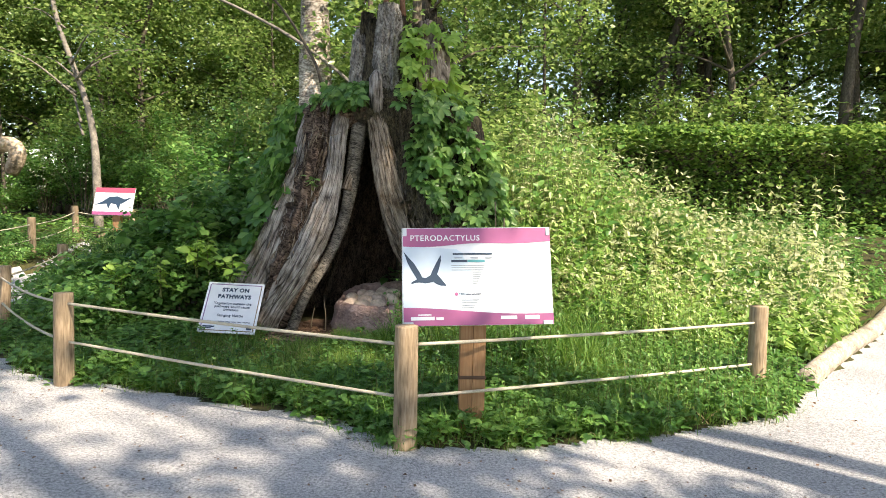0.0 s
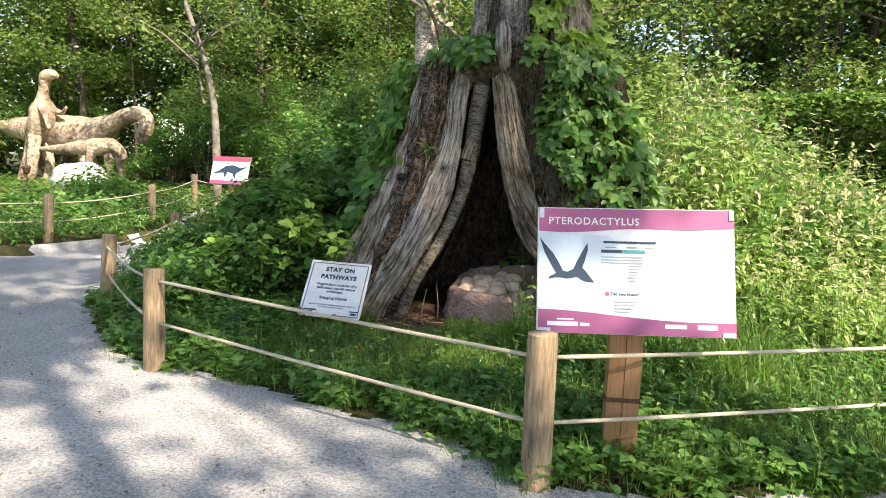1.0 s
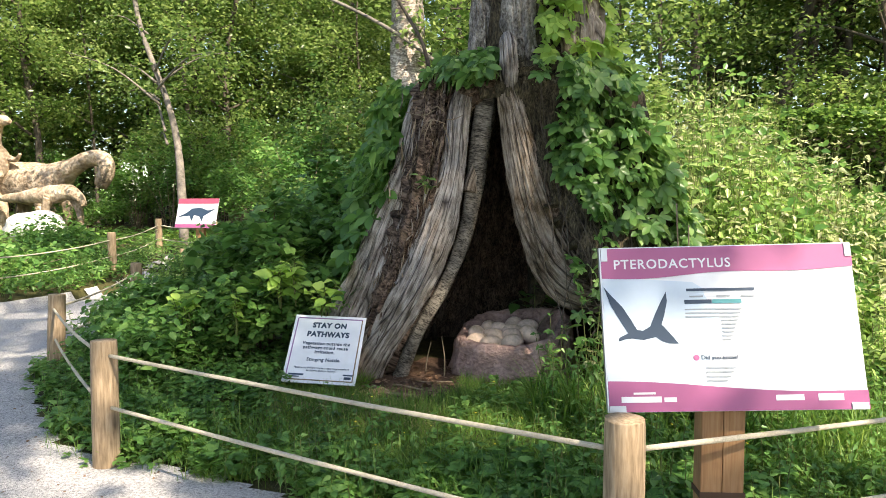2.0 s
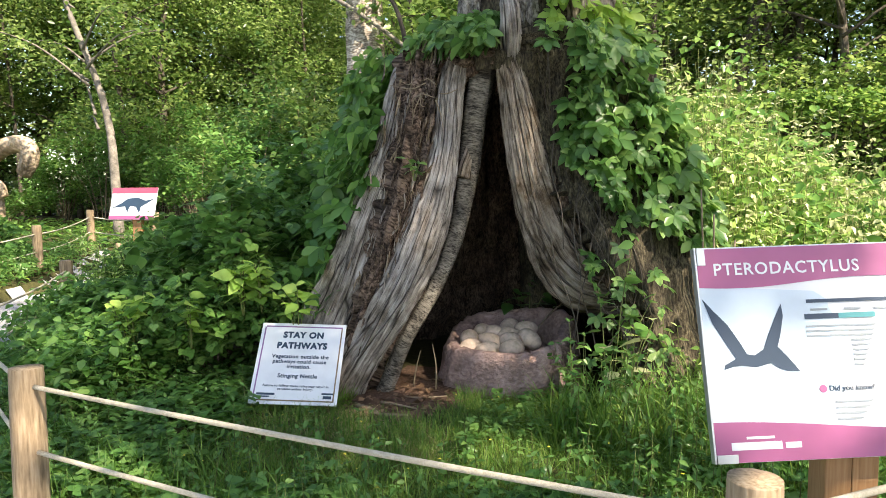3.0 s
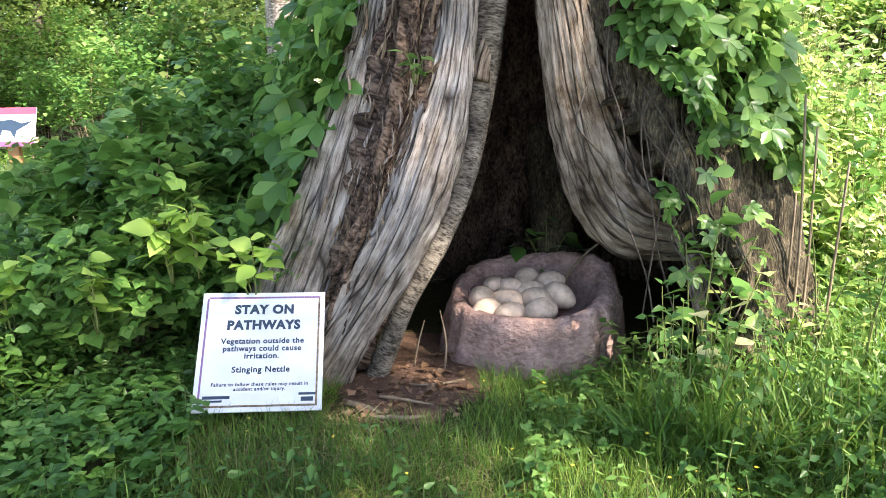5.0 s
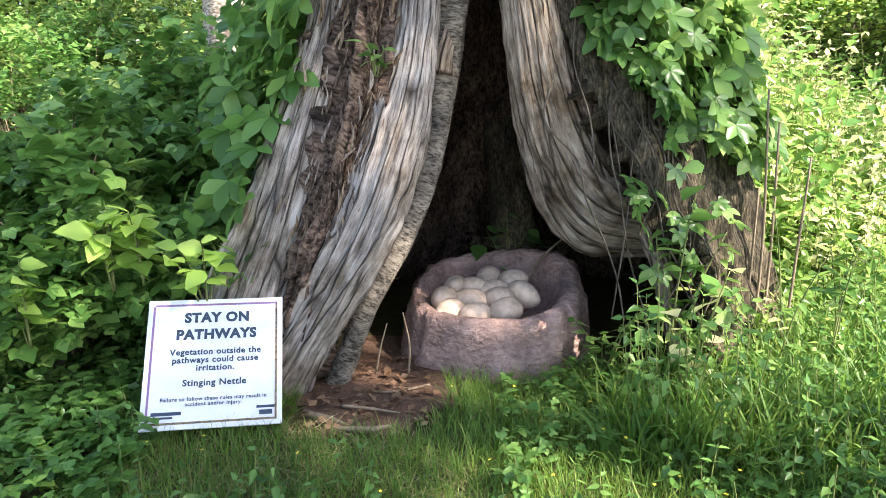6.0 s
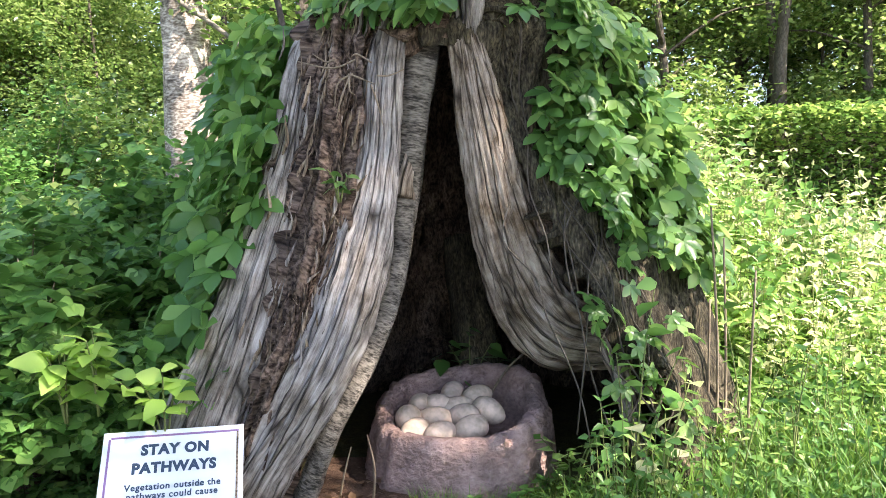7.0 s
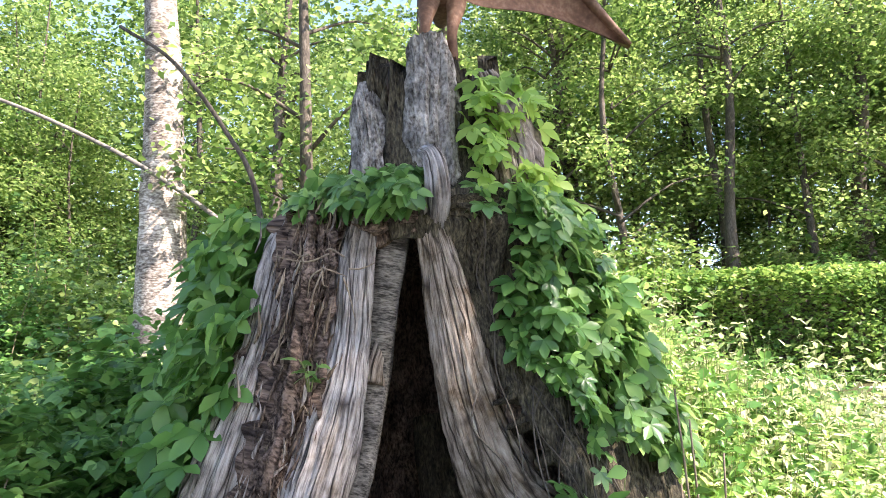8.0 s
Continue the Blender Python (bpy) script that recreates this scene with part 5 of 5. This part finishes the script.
statue("large tan dinosaur statue with a lowered neck, standing in the clearing", [
    [(-23.5, 17.3, 2.3, 0.12), (-21.8, 17.2, 2.3, 0.3), (-20.1, 17, 2.2, 0.55), (-18.5, 17, 2.05, 0.72), (-17.4, 17, 2.1, 0.6), (-16.7, 17, 2.4, 0.36), (-15.9, 17, 2.72, 0.27), (-15.3, 17, 2.72, 0.25), (-15.15, 17, 2.35, 0.26), (-15.4, 17, 1.95, 0.2)],
    [(-19.5, 16.7, 2.0, 0.3), (-19.4, 16.7, 1.2, 0.2), (-19.5, 16.7, 0.3, 0.17)], [(-19.0, 17.3, 2.0, 0.3), (-18.9, 17.3, 1.2, 0.2), (-19.0, 17.3, 0.3, 0.17)],
    [(-17.5, 16.7, 1.9, 0.24), (-17.5, 16.7, 1.1, 0.15), (-17.6, 16.7, 0.3, 0.13)], [(-17.2, 17.3, 1.9, 0.24), (-17.1, 17.3, 1.1, 0.15), (-17.2, 17.3, 0.3, 0.13)]])
statue("small tan dinosaur statue with a long level tail", [
    [(-18.8, 16.1, 1.6, 0.05), (-17.6, 16.1, 1.6, 0.17), (-16.4, 16.1, 1.68, 0.3), (-15.7, 16.1, 1.75, 0.26), (-15.25, 16.1, 1.62, 0.15), (-15.1, 16.1, 1.35, 0.1)],
    [(-16.2, 15.95, 1.6, 0.17), (-16.4, 15.95, 1.1, 0.1), (-16.2, 15.95, 0.3, 0.08)], [(-15.6, 16.25, 1.6, 0.17), (-15.4, 16.25, 1.1, 0.1), (-15.4, 16.25, 0.3, 0.08)]])
statue("upright tan dinosaur statue with a raised head and short arms", [
    [(-19.9, 16.2, 0.4, 0.1), (-19.3, 16.3, 1.5, 0.28), (-18.95, 16.3, 2.3, 0.42), (-18.75, 16.3, 2.85, 0.4), (-18.75, 16.3, 3.2, 0.2), (-18.68, 16.3, 3.55, 0.17), (-18.6, 16.3, 3.85, 0.22), (-18.3, 16.3, 3.9, 0.17), (-18.1, 16.3, 3.86, 0.09)],
    [(-19.1, 16.5, 2.0, 0.24), (-18.8, 16.5, 1.2, 0.17), (-19.0, 16.5, 0.3, 0.14)], [(-18.75, 16.5, 2.9, 0.13), (-18.2, 16.5, 2.75, 0.09), (-17.85, 16.4, 2.9, 0.05)],
    [(-18.9, 16.1, 2.0, 0.24), (-18.9, 16.0, 1.2, 0.18), (-19.2, 16.0, 0.3, 0.16)], [(-18.6, 16.1, 2.9, 0.14), (-18.3, 16.0, 2.6, 0.1), (-18.0, 15.9, 2.2, 0.06)]])


def lump(name, place, size, material, label, category, seed):
    bm = bmesh.new()
    bmesh.ops.create_icosphere(bm, subdivisions=4, radius=1)
    for v in bm.verts:
        k = 1 + 0.25 * noise.noise(v.co * 1.4 + Vector((seed, 0, 0))) + 0.08 * noise.noise(v.co * 5)
        v.co = Vector((v.co.x * size[0], v.co.y * size[1], v.co.z * size[2])) * k
    ob = part(name, bm, material, None, label, True)
    ob.location = place
    return tagged(ob, category=category)


lump("boulder", (-16.0, 15.3, 0.72), (1.0, 0.6, 0.5), ROCK, "pale sunlit boulder at the statues' feet", "rock", 3.0)
lamp = thing("garden_light", "small black path light on a stake", "garden light", at=(-15.1, 13.0, float(ground_z(-15.1, 13.0))))
link_mesh("stake", *tube([(0, 0, -0.1, 0.02), (0, 0, 0.3, 0.02), (0, 0, 0.55, 0.02)], 8, 4), STRAP, lamp)
link_mesh("lamp_head", *tube([(0, 0, 0.5, 0.06), (0, 0, 0.62, 0.09), (0, 0, 0.68, 0.11), (0, 0, 0.72, 0.03)], 12, 8), STRAP, lamp)


# ---- flying reptile on the stump's top ----
def build_reptile():
    limbs = [[(-0.14, 6.5, 3.28, 0.03), (-0.13, 6.48, 3.4, 0.03), (-0.1, 6.55, 3.58, 0.06), (-0.05, 6.55, 3.7, 0.08)],
             [(0.02, 6.55, 3.24, 0.03), (0.02, 6.52, 3.4, 0.03), (0.05, 6.57, 3.58, 0.06), (0.02, 6.55, 3.7, 0.08)],
             [(-0.02, 6.85, 3.6, 0.03), (-0.02, 6.6, 3.7, 0.14), (-0.02, 6.35, 3.9, 0.15), (-0.03, 6.15, 4.1, 0.07), (-0.05, 5.98, 4.22, 0.07), (-0.08, 5.65, 4.12, 0.015)],
             [(0.08, 6.5, 4.0, 0.06), (0.5, 6.6, 4.1, 0.045), (0.85, 6.8, 3.75, 0.035), (1.12, 6.85, 3.46, 0.012)],
             [(-0.12, 6.32, 3.95, 0.06), (-0.5, 6.25, 4.35, 0.045), (-0.95, 6.3, 4.6, 0.035), (-1.5, 6.4, 4.9, 0.012)]]
    pieces = [tube(rows, 12, 20, 0.08, 1, k) for k, rows in enumerate(limbs)]
    for bone, edge in ((limbs[3], [(0.05, 6.6, 3.66), (0.2, 6.6, 3.58), (0.6, 6.75, 3.6), (1.12, 6.86, 3.45)]), (limbs[4], [(-0.1, 6.7, 3.66), (-0.5, 6.6, 3.85), (-1.0, 6.55, 4.2), (-1.5, 6.42, 4.88)])):
        top, low = catmull([q[:3] for q in bone], 18), catmull(edge, 18)
        v, f = [], []
        for side in (0.004, -0.004):
            for a, b in zip(top, low):
                for t in np.linspace(0, 1, 7):
                    p = a * (1 - t) + b * t
                    v.append((p[0], p[1] + side + 0.05 * math.sin(t * math.pi), p[2]))
        n = 19 * 7
        for layer in (0, 1):
            for i in range(18):
                for k in range(6):
                    o = layer * n + i * 7 + k
                    q = (o, o + 1, o + 8, o + 7)
                    f.append(q if layer == 0 else q[::-1])
        pieces.append((v, f))
    ob = link_mesh("flying_reptile_statue", *join(pieces), STATUE_BROWN)
    tagged(ob, "brown flying reptile statue with spread wings perched on the stump", "statue")


build_reptile()


# ---- small plants and litter ----
def sprig(name, base, stems, leaf, material, shape, label, leaves=7, spread=0.12, seed=0):
    """A little plant: bent stems with a few leaves each."""
    q = np.random.default_rng(seed)
    z0 = base[2]
    plant = thing(name, label, "plant", at=base)
    pos, rot, pieces = [], [], []
    for dx, dy, h in stems:
        rows = [(dx * 0.1, dy * 0.1, -0.04, 0.004), (dx * 0.5, dy * 0.5, h * 0.6, 0.0035), (dx, dy, h, 0.002)]
        pieces.append(tube(rows, 5, 10))
        line = catmull(rows, 20)[:, :3]
        for t in np.linspace(0.3, 1, leaves):
            pos.append(line[int(t * 20)] + q.normal(0, 0.008, 3))
            rot.append((q.uniform(0, 6.28), q.uniform(-0.5, 0.3), q.normal(0, 0.4)))
    rot = np.array(rot)
    field("foliage", shape, np.array(pos), leaf * q.uniform(0.6, 1.3, len(pos)), turns(rot[:, 0], rot[:, 1], rot[:, 2]), material, plant)
    tagged(link_mesh("stalk", *join(pieces), STEM, plant), kind="stuff")


for k, (x, y, z) in enumerate([(-1.8, 5.84, 0.7), (-1.68, 5.86, 0.72), (-1.4, 5.82, 0.62), (-2.1, 5.7, 0.5), (-2.5, 5.66, 0.46), (-2.62, 5.7, 0.44)]):
    q = np.random.default_rng(70 + k)
    sprig("young_shoot", (x, y, z), [(q.normal(0, 0.08), q.normal(-0.05, 0.05), q.uniform(0.2, 0.36)) for _ in range(4)], 0.12 if k < 2 else 0.09, LEAF_YOUNG, OVATE, "young yellow-green shoot standing out of the bush", 8, seed=60 + k)
sprig("nettle", (0.5, 5.95, 0.15), [(-0.06, -0.05, 0.72), (0.12, 0.0, 1.0), (0.25, 0.05, 0.72), (0.02, 0.1, 0.55)], 0.12, LEAF_WILD, OVATE, "broad-leaved nettle growing beside the nest", 8, seed=1)
sprig("pale_plant", (0.58, 5.85, 0.15), [(-0.1, 0, 0.42), (0.1, -0.02, 0.48), (0.16, 0.05, 0.58), (-0.02, -0.05, 0.3)], 0.13, LEAF_PALE, OVATE, "small plant with bleached pale leaves in the grass", 4, seed=2)
sprig("seedling", (-0.12, 7.02, 0.4), [(-0.12, -0.05, 0.3), (0.12, -0.05, 0.3), (0.0, 0.03, 0.38), (-0.2, 0.0, 0.22), (0.2, 0, 0.2)], 0.13, LEAF_VINE, OVATE, "green seedling growing inside the hollow", 5, seed=3)
sprig("fern", (0.3, 6.2, 0.2), [(-0.15, -0.1, 0.25), (0.1, -0.15, 0.28), (0.2, 0.0, 0.3), (-0.05, -0.2, 0.22)], 0.06, LEAF_LIME, KITE, "small bright fern beside the nest", 12, seed=4)
sprig("seedling", (-0.7, 6.06, 1.56), [(-0.04, -0.03, 0.1), (0.06, -0.03, 0.08), (0.0, -0.06, 0.05)], 0.06, LEAF_VINE, OVATE, "tiny green plant rooted in the rotten wood", 4, seed=5)
for k, (x, y, h) in enumerate([(1.02, 6.35, 1.45), (1.08, 6.4, 1.3), (1.0, 6.42, 1.0), (1.15, 6.3, 1.15)]):
    ob = link_mesh("dead_stalk", *tube([(x, y, 0.05, 0.008), (x + 0.02, y, h * 0.5, 0.007), (x - 0.01 + 0.02 * k, y, h, 0.005)], 6, 10), TWIG)
    tagged(ob, "thin grey dead plant stalk standing in the weeds", "stalk", "dead stalks")
for k, rows in enumerate([[(-0.04, 6.72, 0.46, 0.008), (0.08, 6.8, 0.6, 0.007), (0.24, 6.86, 0.72, 0.004)], [(-0.62, 6.2, 0.1, 0.007), (-0.6, 6.16, 0.3, 0.006), (-0.63, 6.18, 0.46, 0.003)],
                          [(-0.78, 6.2, 0.1, 0.006), (-0.74, 6.16, 0.28, 0.005), (-0.7, 6.14, 0.42, 0.003)], [(-0.85, 5.8, 0.17, 0.008), (-0.75, 5.76, 0.18, 0.008), (-0.6, 5.74, 0.17, 0.004)],
                          [(-0.85, 5.62, 0.16, 0.006), (-0.72, 5.6, 0.165, 0.014), (-0.62, 5.64, 0.16, 0.006)], [(-0.5, 6.05, 0.16, 0.006), (-0.65, 5.95, 0.17, 0.006), (-0.85, 5.98, 0.16, 0.004)],
                          [(-1.0, 5.75, 0.16, 0.016), (-0.88, 5.7, 0.16, 0.012), (-0.8, 5.66, 0.15, 0.005)]]):
    tagged(link_mesh("stick", *tube(rows, 7, 12, 0.15, 1, k), TWIG), "dry broken stick lying before the hollow", "stick", "sticks")
for k, rows in enumerate([[(-6.2, 12.0, 5.5, 0.025), (-5.0, 12.1, 5.0, 0.028), (-3.8, 12.2, 4.35, 0.032), (-2.6, 12.2, 3.45, 0.036), (-1.4, 12.3, 2.2, 0.05), (-0.6, 12.3, 0.35, 0.06)], [(-2.2, 7.6, 4.0, 0.012), (-1.8, 7.5, 3.69, 0.014), (-1.45, 7.5, 3.2, 0.016), (-1.22, 7.45, 2.7, 0.02), (-1.15, 7.45, 1.6, 0.022), (-1.2, 7.5, 0.05, 0.025)]]):
    tagged(link_mesh("branch", *tube(rows, 9, 24, 0.15, 1, k), BIRCH_BARK if k == 0 else TRUNK_BARK), "fallen bare branch caught among the trees", "branch", "bare branches")
n = 260
x, y = rng.normal(-0.72, 0.2, n), rng.normal(5.95, 0.24, n)
chips = field("wood_litter", KITE, np.stack([x, y, ground_z(x, y) + rng.uniform(0.02, 0.035, n)], 1), rng.uniform(0.015, 0.06, n), free_turns(n, (-0.25, 0.25), 0.4), LEAF_DEAD)
tagged(chips, "dry brown wood chips and leaves on bare soil", "litter", kind="stuff")
n = 70
x, y = scatter(n, -1.6, 1.6, 4.5, 5.9, lawn)
petals = field("buttercup", palmate((0, 72, 144, 216, 288), (1, 1, 1, 1, 1), KITE), np.stack([x, y, ground_z(x, y) + rng.uniform(0.08, 0.16, len(x))], 1), rng.uniform(0.006, 0.01, len(x)), free_turns(len(x), (-0.2, 0.3), 0.2), plain("yellow petal", (0.75, 0.6, 0.05)))
tagged(petals, "tiny yellow flowers scattered in the grass", "flowers", kind="stuff")
for k in range(7):
    x, y = 0.62 + 0.11 * k + rng.normal(0, 0.03), 6.05 - 0.02 * k + rng.normal(0, 0.08)
    sprig("nettle", (x, y, float(ground_z(x, y))), [(rng.normal(0, 0.1), rng.normal(0, 0.06), rng.uniform(0.35, 0.95)) for _ in range(2)], 0.085, LEAF_VINE if k % 2 else LEAF_LIME, NETTLE, "nettle growing against the stump's root", 8, seed=40 + k)
n = 2600
x, y = scatter(n, -5, 5, 1.2, 6.5, on_route)
debris = field("path_litter", KITE, np.stack([x, y, ground_z(x, y) + 0.016], 1), rng.uniform(0.006, 0.028, len(x)), free_turns(len(x), (-0.3, 0.3), 0.4), LEAF_DEAD)
tagged(debris, "bits of dry leaf scattered on the gravel", "litter", kind="stuff")
n = 5200
x, y = scatter(n, -5, 5, 1.2, 6.5, on_route)
near_edge = bed_distance(x, y) + rng.uniform(0, 2.2, len(x)) < 2.4
x, y = x[near_edge], y[near_edge]
STONE_BIT = (np.array([(0.5, 0, 0), (0, 0.6, 0), (-0.5, 0, 0), (0, -0.4, 0), (0.05, 0.05, 0.4)]), [(0, 1, 4), (1, 2, 4), (2, 3, 4), (3, 0, 4)])
stones = field("gravel_stone", STONE_BIT, np.stack([x, y, ground_z(x, y) + 0.011], 1), rng.uniform(0.008, 0.024, len(x)), free_turns(len(x), (-0.1, 0.1), 0.1), GRAVEL)
tagged(stones, "loose grey gravel stones on the path", "gravel", kind="stuff")
